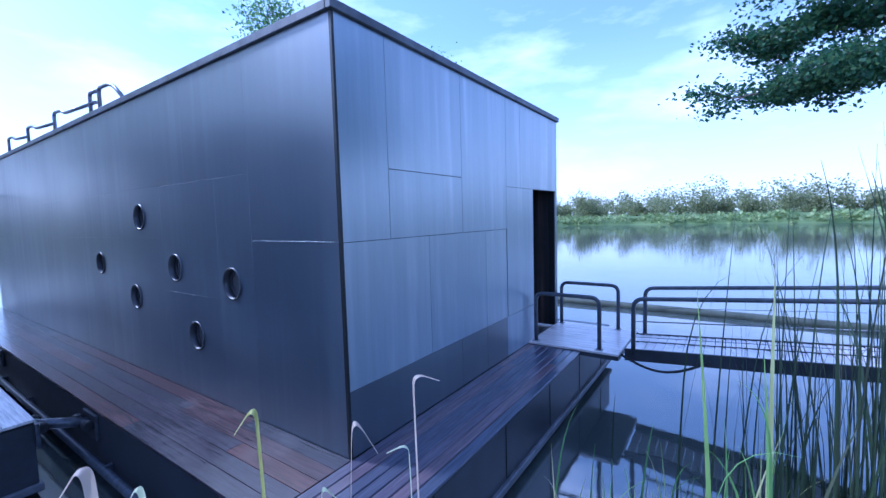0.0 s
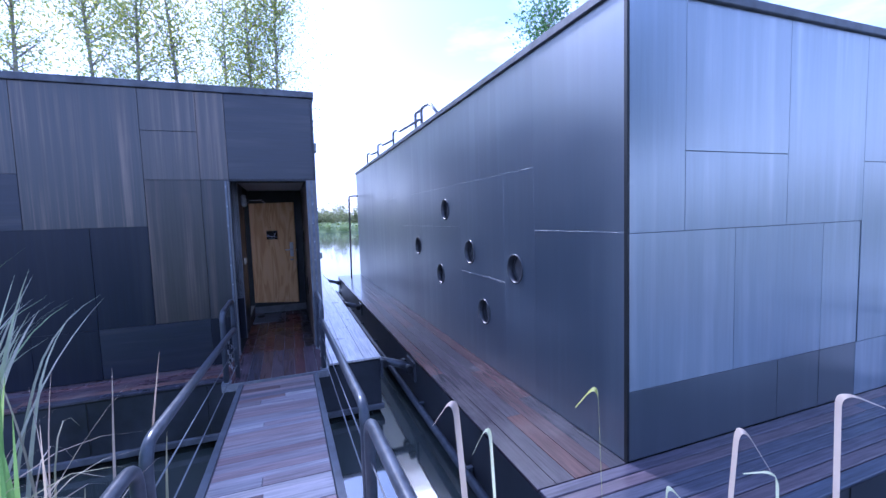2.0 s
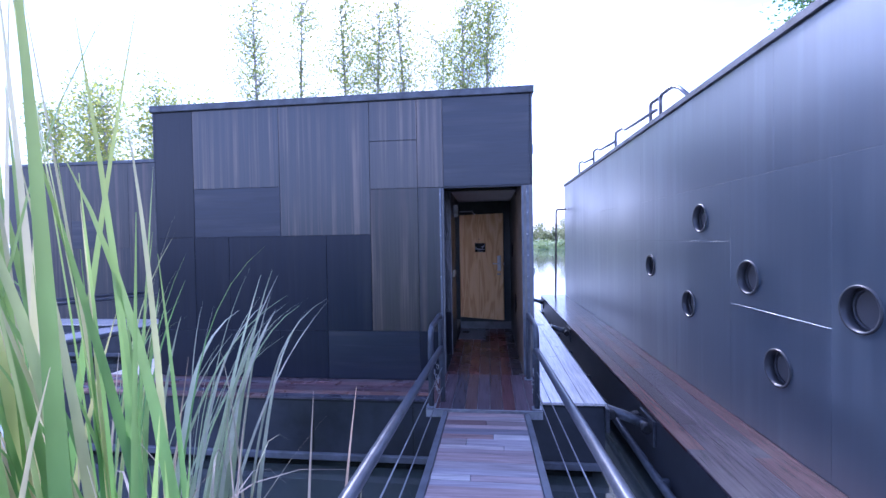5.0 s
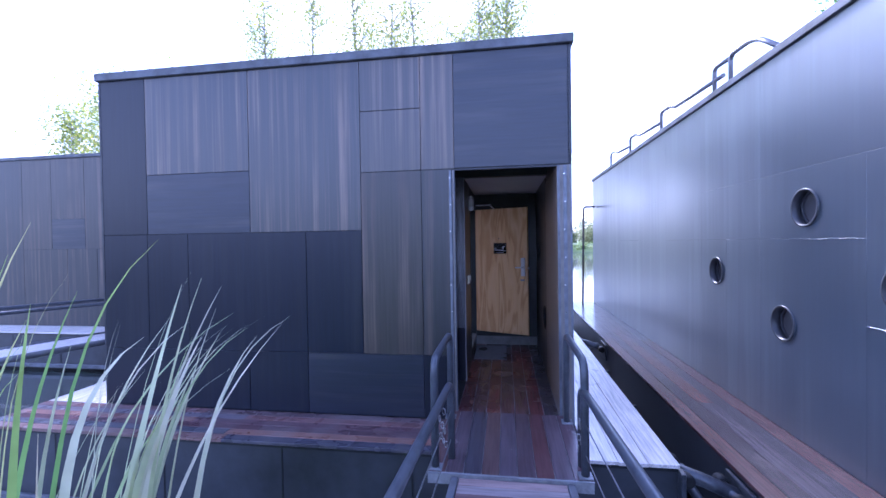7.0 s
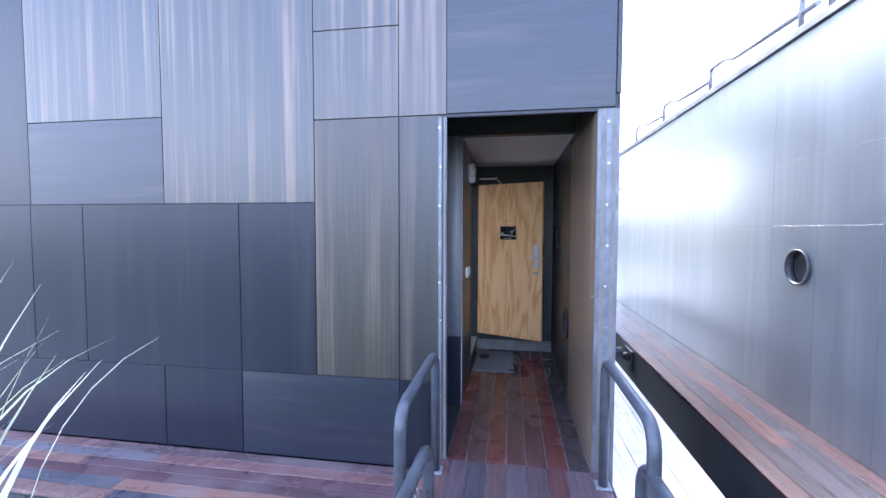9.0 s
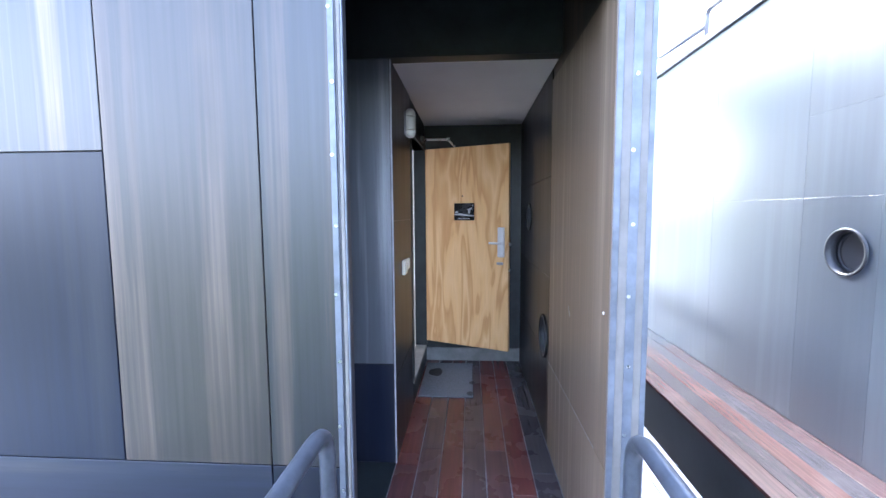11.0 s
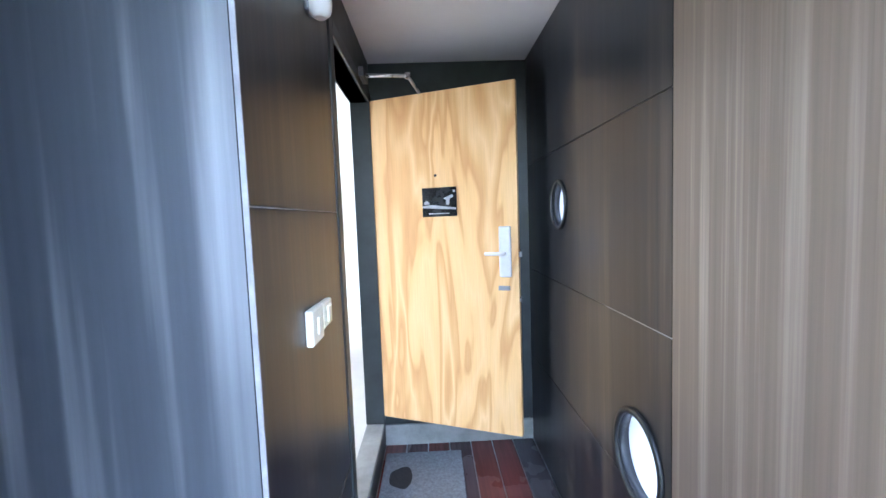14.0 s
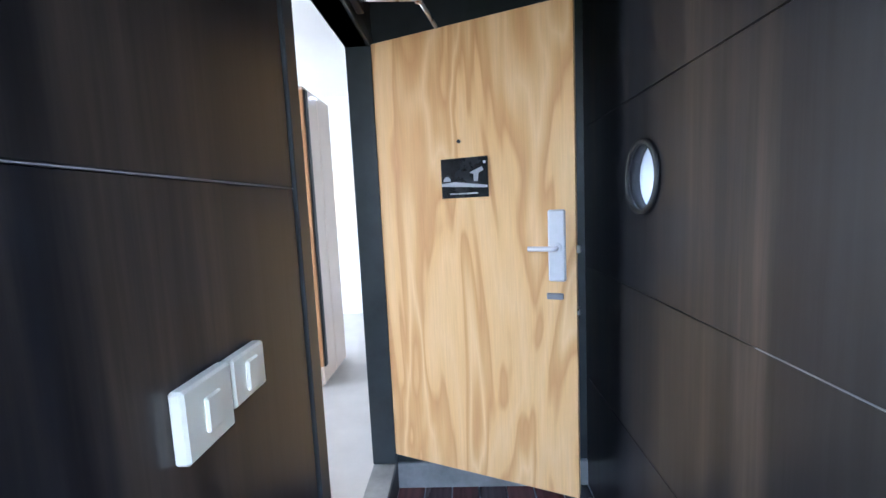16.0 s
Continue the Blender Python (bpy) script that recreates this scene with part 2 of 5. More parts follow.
M_SIGN_PALE = plain("sign_grey", (0.38, 0.38, 0.40), 0.5, 0.0, 0.2, 40, 0.0)
M_BENCH = plain("bench_top", (0.16, 0.17, 0.19), 0.35, 0.0, 0.3, 5)
M_SILL = plain("sill_stone", (0.24, 0.24, 0.23), 0.6, 0.0, 0.25, 9)
M_LAMP = plain("lamp_glass", (0.55, 0.55, 0.52), 0.3, 0.0, 0.05, 9, 0.0)
M_ROOMWOOD = plain("room_wood", (0.55, 0.27, 0.12), 0.45, 0.0, 0.15, 3)
M_PEACH = plain("peach_laminate", (0.86, 0.70, 0.58), 0.16, 0.0, 0.06, 1.2)
M_ROOMFLOOR = plain("room_floor", (0.55, 0.52, 0.48), 0.35, 0.0, 0.1, 3)
M_BARK_PALE = plain("pale_bark", (0.36, 0.33, 0.29), 0.8, 0.0, 0.3, 6, 0.3)
M_BARK = plain("bark", (0.16, 0.14, 0.12), 0.85, 0.0, 0.4, 12, 0.5)
M_ROPE = plain("wire_rope", (0.25, 0.26, 0.28), 0.45, 0.5, 0.2, 40, 0.0)
M_BOOM = plain("boom_pipe", (0.10, 0.11, 0.08), 0.5, 0.0, 0.3, 4)

# plywood: tall cathedral figure
M_PLY, n, l, b = material("plywood", 0.5)
warp = noise_node(n, l, 1.0, (3.6, 3.6, 0.62), 3, 0.5, 0.45)
mul = n.new("ShaderNodeMath"); mul.operation = "MULTIPLY"; mul.inputs[1].default_value = 7.0
l.new(warp, mul.inputs[0])
fr = n.new("ShaderNodeMath"); fr.operation = "PINGPONG"; fr.inputs[1].default_value = 1.0
l.new(mul.outputs[0], fr.inputs[0])
fine = noise_node(n, l, 4.0, (30, 30, 1.2), 4, 0.6)
rings = ramp_node(n, l, fr.outputs[0], [(0.0, (0.73, 0.46, 0.22)), (0.40, (0.70, 0.42, 0.18)), (0.54, (0.56, 0.29, 0.11)), (0.75, (0.62, 0.35, 0.14)), (1.0, (0.74, 0.48, 0.24))])
tone = ramp_node(n, l, fine, [(0.3, (0.92, 0.92, 0.92)), (0.7, (1.05, 1.05, 1.05))])
l.new(mix_node(n, l, 1.0, rings, tone, "MULTIPLY"), b.inputs["Base Color"])
bump_node(n, l, b, fine, 0.1, 0.002)

# water
M_WATER, n, l, b = material("lake_water", 0.06, 0.0, (0.018, 0.028, 0.022))
b.inputs["IOR"].default_value = 3.2
small = noise_node(n, l, 2.6, (1, 1, 1), 3, 0.5)
large = noise_node(n, l, 0.35, (1, 1.6, 1), 3, 0.5)
murk = noise_node(n, l, 0.6, (1, 1, 1), 4, 0.6)
l.new(ramp_node(n, l, murk, [(0.3, (0.06, 0.075, 0.07)), (0.7, (0.09, 0.105, 0.095))]), b.inputs["Base Color"])
bp = n.new("ShaderNodeBump"); bp.inputs["Strength"].default_value, bp.inputs["Distance"].default_value = 0.08, 0.03
l.new(small, bp.inputs["Height"])
bp2 = n.new("ShaderNodeBump"); bp2.inputs["Strength"].default_value, bp2.inputs["Distance"].default_value = 0.05, 0.12
l.new(large, bp2.inputs["Height"])
l.new(bp.outputs["Normal"], bp2.inputs["Normal"])
l.new(bp2.outputs["Normal"], b.inputs["Normal"])

# glass
M_GLASS, n, l, b = material("frosted_glass", 0.15, 0.0, (0.75, 0.8, 0.85))
fg, fx = n.new("ShaderNodeBsdfTranslucent"), n.new("ShaderNodeMixShader")
fg.inputs["Color"].default_value = (0.9, 0.95, 1.0, 1)
fx.inputs[0].default_value = 0.8
cl = n.new("ShaderNodeBsdfTransparent")
l.new(cl.outputs["BSDF"], fx.inputs[1]); l.new(fg.outputs["BSDF"], fx.inputs[2])
l.new(fx.outputs["Shader"], n["Material Output"].inputs["Surface"])
M_GLASS_DARK, n, l, b = material("porthole_glass", 0.12, 0.0, (0.11, 0.105, 0.11))


def leaf_material(name, stops, translucent=0.35, rough=0.5, dry_above=None):
    m, n, l, b = material(name, rough)
    rnd = n.new("ShaderNodeNewGeometry").outputs["Random Per Island"]
    col = ramp_node(n, l, rnd, stops)
    f = noise_node(n, l, 3.0, (1, 1, 1), 3)
    tone = ramp_node(n, l, f, [(0.3, (0.8, 0.8, 0.8)), (0.7, (1.2, 1.2, 1.2))])
    col = mix_node(n, l, 1.0, col, tone, "MULTIPLY")
    if dry_above:
        sep = n.new("ShaderNodeSeparateXYZ")
        l.new(n.new("ShaderNodeTexCoord").outputs["Object"], sep.inputs["Vector"])
        dry = n.new("ShaderNodeMapRange")
        dry.inputs["From Min"].default_value, dry.inputs["From Max"].default_value = dry_above
        dry.inputs["To Max"].default_value = 0.75
        l.new(sep.outputs["Z"], dry.inputs["Value"])
        gold = ramp_node(n, l, rnd, [(0.0, (0.45, 0.50, 0.16)), (0.35, (0.62, 0.56, 0.18)), (0.7, (0.68, 0.52, 0.38)), (1.0, (0.40, 0.46, 0.26))])
        col = mix_node(n, l, dry.outputs["Result"], col, gold)
    l.new(col, b.inputs["Base Color"])
    tr, mx = n.new("ShaderNodeBsdfTranslucent"), n.new("ShaderNodeMixShader")
    l.new(col, tr.inputs["Color"])
    mx.inputs[0].default_value = translucent
    out = n["Material Output"]
    l.new(b.outputs["BSDF"], mx.inputs[1]); l.new(tr.outputs["BSDF"], mx.inputs[2])
    l.new(mx.outputs["Shader"], out.inputs["Surface"])
    return m


M_REED = leaf_material("reed_leaf", [(0.0, (0.18, 0.35, 0.11)), (0.4, (0.28, 0.50, 0.15)), (0.65, (0.47, 0.63, 0.19)), (0.8, (0.70, 0.68, 0.32)), (1.0, (0.80, 0.64, 0.50))], 0.5, 0.42, (1.1, 2.6))
M_REED_DRY = leaf_material("reed_dry", [(0.0, (0.48, 0.36, 0.28)), (0.6, (0.66, 0.56, 0.46)), (1.0, (0.42, 0.40, 0.2))], 0.4)
M_REED_GOLD = leaf_material("reed_gold", [(0.0, (0.45, 0.48, 0.12)), (1.0, (0.55, 0.50, 0.16))], 0.4)
M_REED_PALE = leaf_material("reed_pale", [(0.0, (0.55, 0.68, 0.34)), (0.6, (0.86, 0.82, 0.66)), (1.0, (0.52, 0.68, 0.26))], 0.58)
M_REED_DARK = leaf_material("reed_stalk", [(0.0, (0.035, 0.06, 0.035)), (0.6, (0.06, 0.09, 0.045)), (0.85, (0.09, 0.10, 0.06)), (1.0, (0.10, 0.17, 0.05))], 0.2)
M_LEAF_DARK = leaf_material("leaf_dark", [(0.0, (0.045, 0.12, 0.065)), (0.6, (0.075, 0.17, 0.08)), (1.0, (0.15, 0.25, 0.08))], 0.45)
M_LEAF_MID = leaf_material("leaf_mid", [(0.0, (0.09, 0.20, 0.08)), (0.6, (0.16, 0.30, 0.10)), (1.0, (0.30, 0.42, 0.14))], 0.55)
M_LEAF_BANK = leaf_material("leaf_bank", [(0.0, (0.03, 0.042, 0.032)), (1.0, (0.07, 0.08, 0.06))], 0.3)
M_LEAF_LIGHT = leaf_material("leaf_light", [(0.0, (0.25, 0.33, 0.13)), (0.55, (0.40, 0.46, 0.14)), (1.0, (0.68, 0.62, 0.10))], 0.68)
M_LEAF_FAR = leaf_material("leaf_far", [(0.0, (0.22, 0.26, 0.12)), (0.5, (0.33, 0.35, 0.17)), (1.0, (0.44, 0.43, 0.23))], 0.5)
M_SHORE = leaf_material("shore_leaf", [(0.0, (0.26, 0.34, 0.12)), (0.5, (0.33, 0.41, 0.15)), (1.0, (0.42, 0.47, 0.2))], 0.3)

# ---- building helpers ----
ORIGIN = {}


def thing(name, place, label="", category="", group="", kind=""):
    ob = new(name)
    ob.location = place
    ob.empty_display_size = 0.2
    ORIGIN[ob] = Vector(place)
    return tagged(ob, label, category, group, kind)


def part(name, bm, mat, parent=None, label=""):
    """Links a bmesh in world places as one mesh object under a thing or part."""
    at = ORIGIN[parent] if parent else Vector((0, 0, 0))
    bm.transform(Matrix.Translation(-at))
    me = bpy.data.meshes.new(name)
    bm.to_mesh(me)
    bm.free()
    me.materials.append(mat)
    ob = new(name, me)
    if parent:
        ob.parent = parent
    ORIGIN[ob] = at
    return tagged(ob, label)


def add_box(bm, x0, x1, y0, y1, z0, z1, bevel=0.0):
    m = Matrix.Translation(((x0 + x1) / 2, (y0 + y1) / 2, (z0 + z1) / 2)) @ Matrix.Diagonal((abs(x1 - x0), abs(y1 - y0), abs(z1 - z0), 1))
    made = bmesh.ops.create_cube(bm, size=1, matrix=m)["verts"]
    if bevel:
        edges = list({e for v in made for e in v.link_edges})
        bmesh.ops.bevel(bm, geom=edges, offset=bevel, segments=1, affect="EDGES")
    return bm


def box(*a):
    return add_box(bmesh.new(), *a)


def structure(name, bm, mat, label, category="wall"):
    return tagged(part(name, bm, mat), label, category, kind="structure")


def tube(bm, points, r, sides=10, closed_ends=True):
    """A round bar swept along a polyline."""
    pts = [Vector(p) for p in points]
    rings = []
    up = None
    for i, p in enumerate(pts):
        d = (pts[min(i + 1, len(pts) - 1)] - pts[max(i - 1, 0)]).normalized()
        if up is None:
            up = d.orthogonal().normalized()
        up = (up - d * up.dot(d)).normalized()
        side = d.cross(up)
        rr = r[i] if isinstance(r, (list, tuple)) else r
        rings.append([bm.verts.new(p + (up * math.cos(a) + side * math.sin(a)) * rr) for a in (2 * math.pi * k / sides for k in range(sides))])
    for a, b in zip(rings, rings[1:]):
        for k in range(sides):
            f = bm.faces.new((a[k], a[(k + 1) % sides], b[(k + 1) % sides], b[k]))
            f.smooth = True
    if closed_ends:
        bm.faces.new(rings[0][::-1])
        bm.faces.new(rings[-1])
    return bm


def bent(points, radius=0.12, steps=6):
    """A polyline with its corners rounded."""
    pts = [Vector(p) for p in points]
    out = [pts[0]]
    for a, b, c in zip(pts, pts[1:], pts[2:]):
        r = min(radius, (a - b).length * 0.48, (c - b).length * 0.48)
        p, q = b + (a - b).normalized() * r, b + (c - b).normalized() * r
        for k in range(steps + 1):
            t = k / steps
            out.append(p * (1 - t) ** 2 + b * 2 * t * (1 - t) + q * t ** 2)
    out.append(pts[-1])
    return out


def cylinder(bm, centre, axis, r, length, sides=24):
    rot = Vector((0, 0, 1)).rotation_difference(Vector(axis)).to_matrix().to_4x4()
    bmesh.ops.create_cone(bm, cap_ends=True, segments=sides, radius1=r, radius2=r, depth=length, matrix=Matrix.Translation(centre) @ rot)
    return bm


def ring(bm, centre, axis, r_out, r_in, length, sides=32):
    rot = Vector((0, 0, 1)).rotation_difference(Vector(axis)).to_matrix().to_4x4()
    m = Matrix.Translation(centre) @ rot
    loops = []
    for r, z in ((r_out, -length / 2), (r_out, length / 2), (r_in, length / 2), (r_in, -length / 2)):
        loops.append([bm.verts.new(m @ Vector((r * math.cos(2 * math.pi * k / sides), r * math.sin(2 * math.pi * k / sides), z))) for k in range(sides)])
    for a, b in zip(loops, loops[1:] + loops[:1]):
        for k in range(sides):
            bm.faces.new((a[k], a[(k + 1) % sides], b[(k + 1) % sides], b[k])).smooth = True
    bmesh.ops.recalc_face_normals(bm, faces=bm.faces)
    return bm


def cut(ob, cutters):
    """Cuts round holes (centre, axis, radius, length) out of an object's mesh for good."""
    bm = bmesh.new()
    for c in cutters:
        cylinder(bm, *c, 32)
    tool = part("tool", bm, M_BLACK)
    mod = ob.modifiers.new("cut", "BOOLEAN")
    mod.operation, mod.object, mod.solver = "DIFFERENCE", tool, "EXACT"
    bpy.context.view_layer.update()
    me = bpy.data.meshes.new_from_object(ob.evaluated_get(bpy.context.evaluated_depsgraph_get()))
    ob.modifiers.clear()
    ob.data = me
    bpy.data.objects.remove(tool)


def panel_parts(parent, axis, at, proud, rects, across=(), gap=0.0028, holes=(), dark=(), worn=(), grey=(), tan=(), black=(), pale=(), niche=(), front=()):
    """Boards on a wall in the plane axis = at, standing proud by that much. rects: (u0, u1, z0, z1)."""
    for i, (u0, u1, z0, z1) in enumerate(rects):
        u0, u1 = min(u0, u1) + gap, max(u0, u1) - gap
        lo, hi = sorted((at, at + proud))
        span = (lo, hi, u0, u1) if axis == "x" else (u0, u1, lo, hi)
        ob = part("panel", box(*span, z0 + gap, z1 - gap, min(0.0015, gap * 0.8)), M_PANEL_FRONT if i in front else M_PANEL_NICHE if i in niche else M_PANEL_H if i in across else M_PANEL_PALE if i in pale else M_PANEL_GREY if i in grey else M_PANEL_TAN if i in tan else M_PANEL_BLACK if i in black else M_PANEL_DARK if i in dark else M_PANEL_WORN if i in worn else M_PANEL, parent)
        near = [h for h in holes if u0 - 0.2 < h[0] < u1 + 0.2 and z0 - 0.2 < h[1] < z1 + 0.2]
        if near:
            cut(ob, [((u, at, z) if axis == "y" else (at, u, z), (0, 1, 0) if axis == "y" else (1, 0, 0), r, 0.3) for u, z, r in near])

# ---- lake, bank and far shore ----
WATER = -0.88


def ground_height(x, y):
    d = math.hypot(x + 8, y)
    far = min(1.0, max(0.0, (d - 99) / 7)) * 2.6
    edge = x + 1.25 + 0.12 * math.sin(y * 1.7) + max(0, y - 1.2) * -0.55 + max(0, -y - 1.0) * -0.10
    edge = min(edge, 30 - abs(y) * 0.3)
    bank = max(0.0, min(1.0, edge / 1.0 + 0.5))
    z = -1.6 + 1.95 * bank * bank * (3 - 2 * bank)
    return max(z, -1.6 + far)


def axis_steps(fine, coarse):
    return sorted({*[round(v, 3) for v in fine], *coarse})


gx = axis_steps(np.arange(-4, 8.01, 0.35), [-900, -500, -300, -220, -170, -140, -125, -119, -115, -112, -109, -106, -103, -99, -80, -50, -25, -12, 14, 25, 45, 70, 85, 90, 95, 100, 110, 130, 150, 200, 300, 600, 900])
gy = axis_steps(np.arange(-7, 9.01, 0.4), [-900, -500, -300, -200, -140, -115, -110, -107, -104, -101, -98, -92, -80, -50, -30, -15, 14, 25, 50, 80, 92, 98, 101, 104, 107, 110, 115, 140, 200, 300, 500, 900])
bm = bmesh.new()
rows_v = [[bm.verts.new((x, y, ground_height(x, y) + (0.05 * noise.noise((x * 0.8, y * 0.8, 0)) if abs(x) < 12 and abs(y) < 12 else 0))) for y in gy] for x in gx]
for a, c in zip(rows_v, rows_v[1:]):
    for i in range(len(gy) - 1):
        bm.faces.new((a[i], c[i], c[i + 1], a[i + 1])).smooth = True
M_LAND, n, l, b = material("lake_land", 0.9)
near = noise_node(n, l, 1.5, (1, 1, 1), 5, 0.6)
spots = noise_node(n, l, 0.05, (1, 1, 1), 5, 0.6)
mud = ramp_node(n, l, near, [(0.3, (0.05, 0.055, 0.03)), (0.7, (0.10, 0.11, 0.05))])
grass = ramp_node(n, l, spots, [(0.3, (0.10, 0.16, 0.045)), (0.7, (0.20, 0.26, 0.09))])
pos = n.new("ShaderNodeTexCoord").outputs["Object"]
ln = n.new("ShaderNodeVectorMath"); ln.operation = "LENGTH"
l.new(pos, ln.inputs[0])
gt = n.new("ShaderNodeMath"); gt.operation = "GREATER_THAN"; gt.inputs[1].default_value = 60
l.new(ln.outputs["Value"], gt.inputs[0])
l.new(mix_node(n, l, gt.outputs[0], mud, grass), b.inputs["Base Color"])
structure("ground", bm, M_LAND, "muddy grassy bank running out under the lake", "ground")

bm = bmesh.new()
bm.faces.new([bm.verts.new((x, y, WATER)) for x, y in ((-900, -900), (900, -900), (900, 900), (-900, 900))])
structure("water", bm, M_WATER, "calm grey-green lake water with faint ripples", "water")

# ---- cabin that is entered ----
AX, A_L, A_R, A_TOP, A_BACK = -7.0, -4.93, 0.285, 3.655, -13.0
A_STERN = -16.5
FLOOR, CEIL, C_L, C_R, C_END = 0.05, 2.55, -0.85, 0.16, -9.83
LINTEL, STEP_X = 2.485, -7.93
DECK = -0.04
PROUD = 0.014

wall_front = structure("wall_front", add_box(add_box(add_box(bmesh.new(), AX - 0.045, AX - PROUD, A_L, C_L, DECK, A_TOP), AX - 0.045, AX - PROUD, C_L, A_R, LINTEL, A_TOP),
                       AX - 0.12, AX - PROUD, C_R, A_R - PROUD, DECK, LINTEL), M_PANEL_DARK, "black front wall of the cabin clad in stained boards")
A_RECTS = [(-4.93, -3.13, DECK, 0.61), (-3.13, -2.45, DECK, 0.61), (-2.45, -1.19, DECK, 0.61), (-1.19, C_L - 0.03, DECK, 0.61),
           (-4.93, -4.36, 0.61, 1.90), (-4.36, -3.85, 0.61, 1.90), (-3.85, -2.45, 0.61, 1.90), (-2.45, -1.83, 0.61, 1.90),
           (-1.83, -1.19, 0.61, 2.50), (-1.19, C_L - 0.03, 0.61, 2.50),
           (-4.93, -4.35, 1.90, A_TOP), (-4.35, -3.09, 1.90, 2.57), (-4.35, -3.09, 2.57, A_TOP), (-3.09, -1.83, 1.90, A_TOP),
           (-1.83, -1.19, 2.50, 3.13), (-1.83, -1.19, 3.13, A_TOP), (-1.19, -0.85, 2.50, A_TOP), (-0.85, A_R - 0.02, LINTEL + 0.02, A_TOP)]
# most boards below z 1.90 and the left column are darker navy
panel_parts(wall_front, "x", AX - PROUD, PROUD, A_RECTS, across=(2, 11, 17), dark=(0, 1, 3, 4, 5, 6, 7, 10), worn=(12, 13, 14, 15, 16))
part("jamb_flashing", box(AX - 0.012, AX + 0.006, C_L - 0.055, C_L - 0.030, DECK, LINTEL, 0.002), M_STRIP, wall_front, "pale galvanised strip with screws")
part("jamb_groove", box(AX - 0.012, AX + 0.001, C_L - 0.029, C_L - 0.021, DECK, LINTEL, 0.001), M_TRIM_DARK, wall_front)
part("jamb_post", box(AX - 0.012, AX + 0.005, C_L - 0.020, C_L - 0.006, DECK, LINTEL, 0.002), M_JAMB, wall_front)
part("jamb_flashing", box(AX - 0.012, AX + 0.003, C_L - 0.005, C_L + 0.002, DECK, LINTEL, 0.001), M_STRIP, wall_front)
part("jamb_post", box(AX - 0.012, AX + 0.004, C_R - 0.004, A_R + 0.006, DECK, LINTEL + 0.01, 0.002), M_JAMB, wall_front)
for y0, y1 in ((C_R - 0.006, C_R + 0.018), (C_R + 0.05, C_R + 0.085), (A_R - 0.012, A_R + 0.008)):
    part("jamb_flashing", box(AX + 0.0045, AX + 0.008, y0, y1, DECK, LINTEL + 0.008, 0.001), M_STRIP, wall_front)
part("jamb_lining", box(AX - 0.05, AX - 0.012, C_L - 0.01, C_L + 0.002, DECK + 0.1, LINTEL, 0.002), M_TRIM_DARK, wall_front)
part("corner_strip", box(AX - 0.05, AX + 0.004, A_R - 0.016, A_R + 0.012, LINTEL + 0.11, A_TOP, 0.002), M_TRIM_DARK, wall_front)
part("corner_strip", box(AX - 0.05, AX + 0.004, A_L - 0.012, A_L + 0.012, DECK, A_TOP, 0.002), M_TRIM_DARK, wall_front)
for side, y in ((0, C_L - 0.043), (1, (C_R + A_R) / 2)):
    for k in range(9):
        part("screw", cylinder(bmesh.new(), (AX + 0.008, y + (0.004 if k % 2 else -0.004), 0.25 + k * 0.27), (1, 0, 0), 0.007, 0.006, 8), M_CHROME, wall_front)

# right-hand side wall with two round openings
PORT_IN = [(-9.17, 1.605, 0.12), (-8.38, 0.765, 0.15)]
wall_right = structure("wall_right", box(A_BACK, AX - 0.121, C_R, A_R, DECK, A_TOP), M_PANEL, "dark stained side wall with two round portholes")
cut(wall_right, [((x, 0.22, z), (0, 1, 0), q, 0.6) for x, z, q in PORT_IN])
W_J = -8.193
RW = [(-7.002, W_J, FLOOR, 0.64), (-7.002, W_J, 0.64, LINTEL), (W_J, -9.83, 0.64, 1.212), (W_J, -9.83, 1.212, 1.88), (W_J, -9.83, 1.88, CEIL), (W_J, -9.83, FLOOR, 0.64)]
# near boards are painted paler for light from the opening, deeper ones stay black
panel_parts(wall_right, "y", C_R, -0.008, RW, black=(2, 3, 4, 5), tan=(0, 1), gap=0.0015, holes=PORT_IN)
OUT_R = [(-7.0, -8.3, DECK, 1.9), (-7.0, -8.3, 1.9, A_TOP), (-8.3, -9.6, DECK, 1.2), (-8.3, -9.6, 1.2, A_TOP), (-9.6, -11.6, DECK, 2.4), (-9.6, -11.6, 2.4, A_TOP), (-11.6, -13.0, DECK, A_TOP)]
panel_parts(wall_right, "y", A_R, 0.01, OUT_R, holes=PORT_IN)

# left wall of the passage, with the niche before it and the doorway in it
D_NEAR, D_FAR, D_TOP, D_SILL = -8.77, -9.72, 2.28, 0.25
lw = bmesh.new()
add_box(lw, D_NEAR, STEP_X, C_L - 0.10, C_L, FLOOR, CEIL)
add_box(lw, D_FAR, D_NEAR, C_L - 0.10, C_L, D_TOP, CEIL)
add_box(lw, D_FAR, D_NEAR, C_L - 0.10, C_L, FLOOR - 0.05, D_SILL - 0.02)
add_box(lw, C_END, D_FAR, C_L - 0.10, C_L, FLOOR, CEIL)
wall_left = structure("wall_left", lw, M_BLACK, "dark stained passage wall with an open doorway")
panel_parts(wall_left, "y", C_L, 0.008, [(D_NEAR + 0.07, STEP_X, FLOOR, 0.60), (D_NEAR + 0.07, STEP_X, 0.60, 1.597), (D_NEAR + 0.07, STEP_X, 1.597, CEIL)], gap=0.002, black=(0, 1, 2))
part("joint_strip", box(D_NEAR + 0.07, STEP_X, C_L + 0.001, C_L + 0.0088, 1.596, 1.598), M_JOINT, wall_left)
part("joint_strip", box(-8.62, W_J, C_R - 0.0088, C_R - 0.001, 1.211, 1.213), M_JOINT, wall_right)
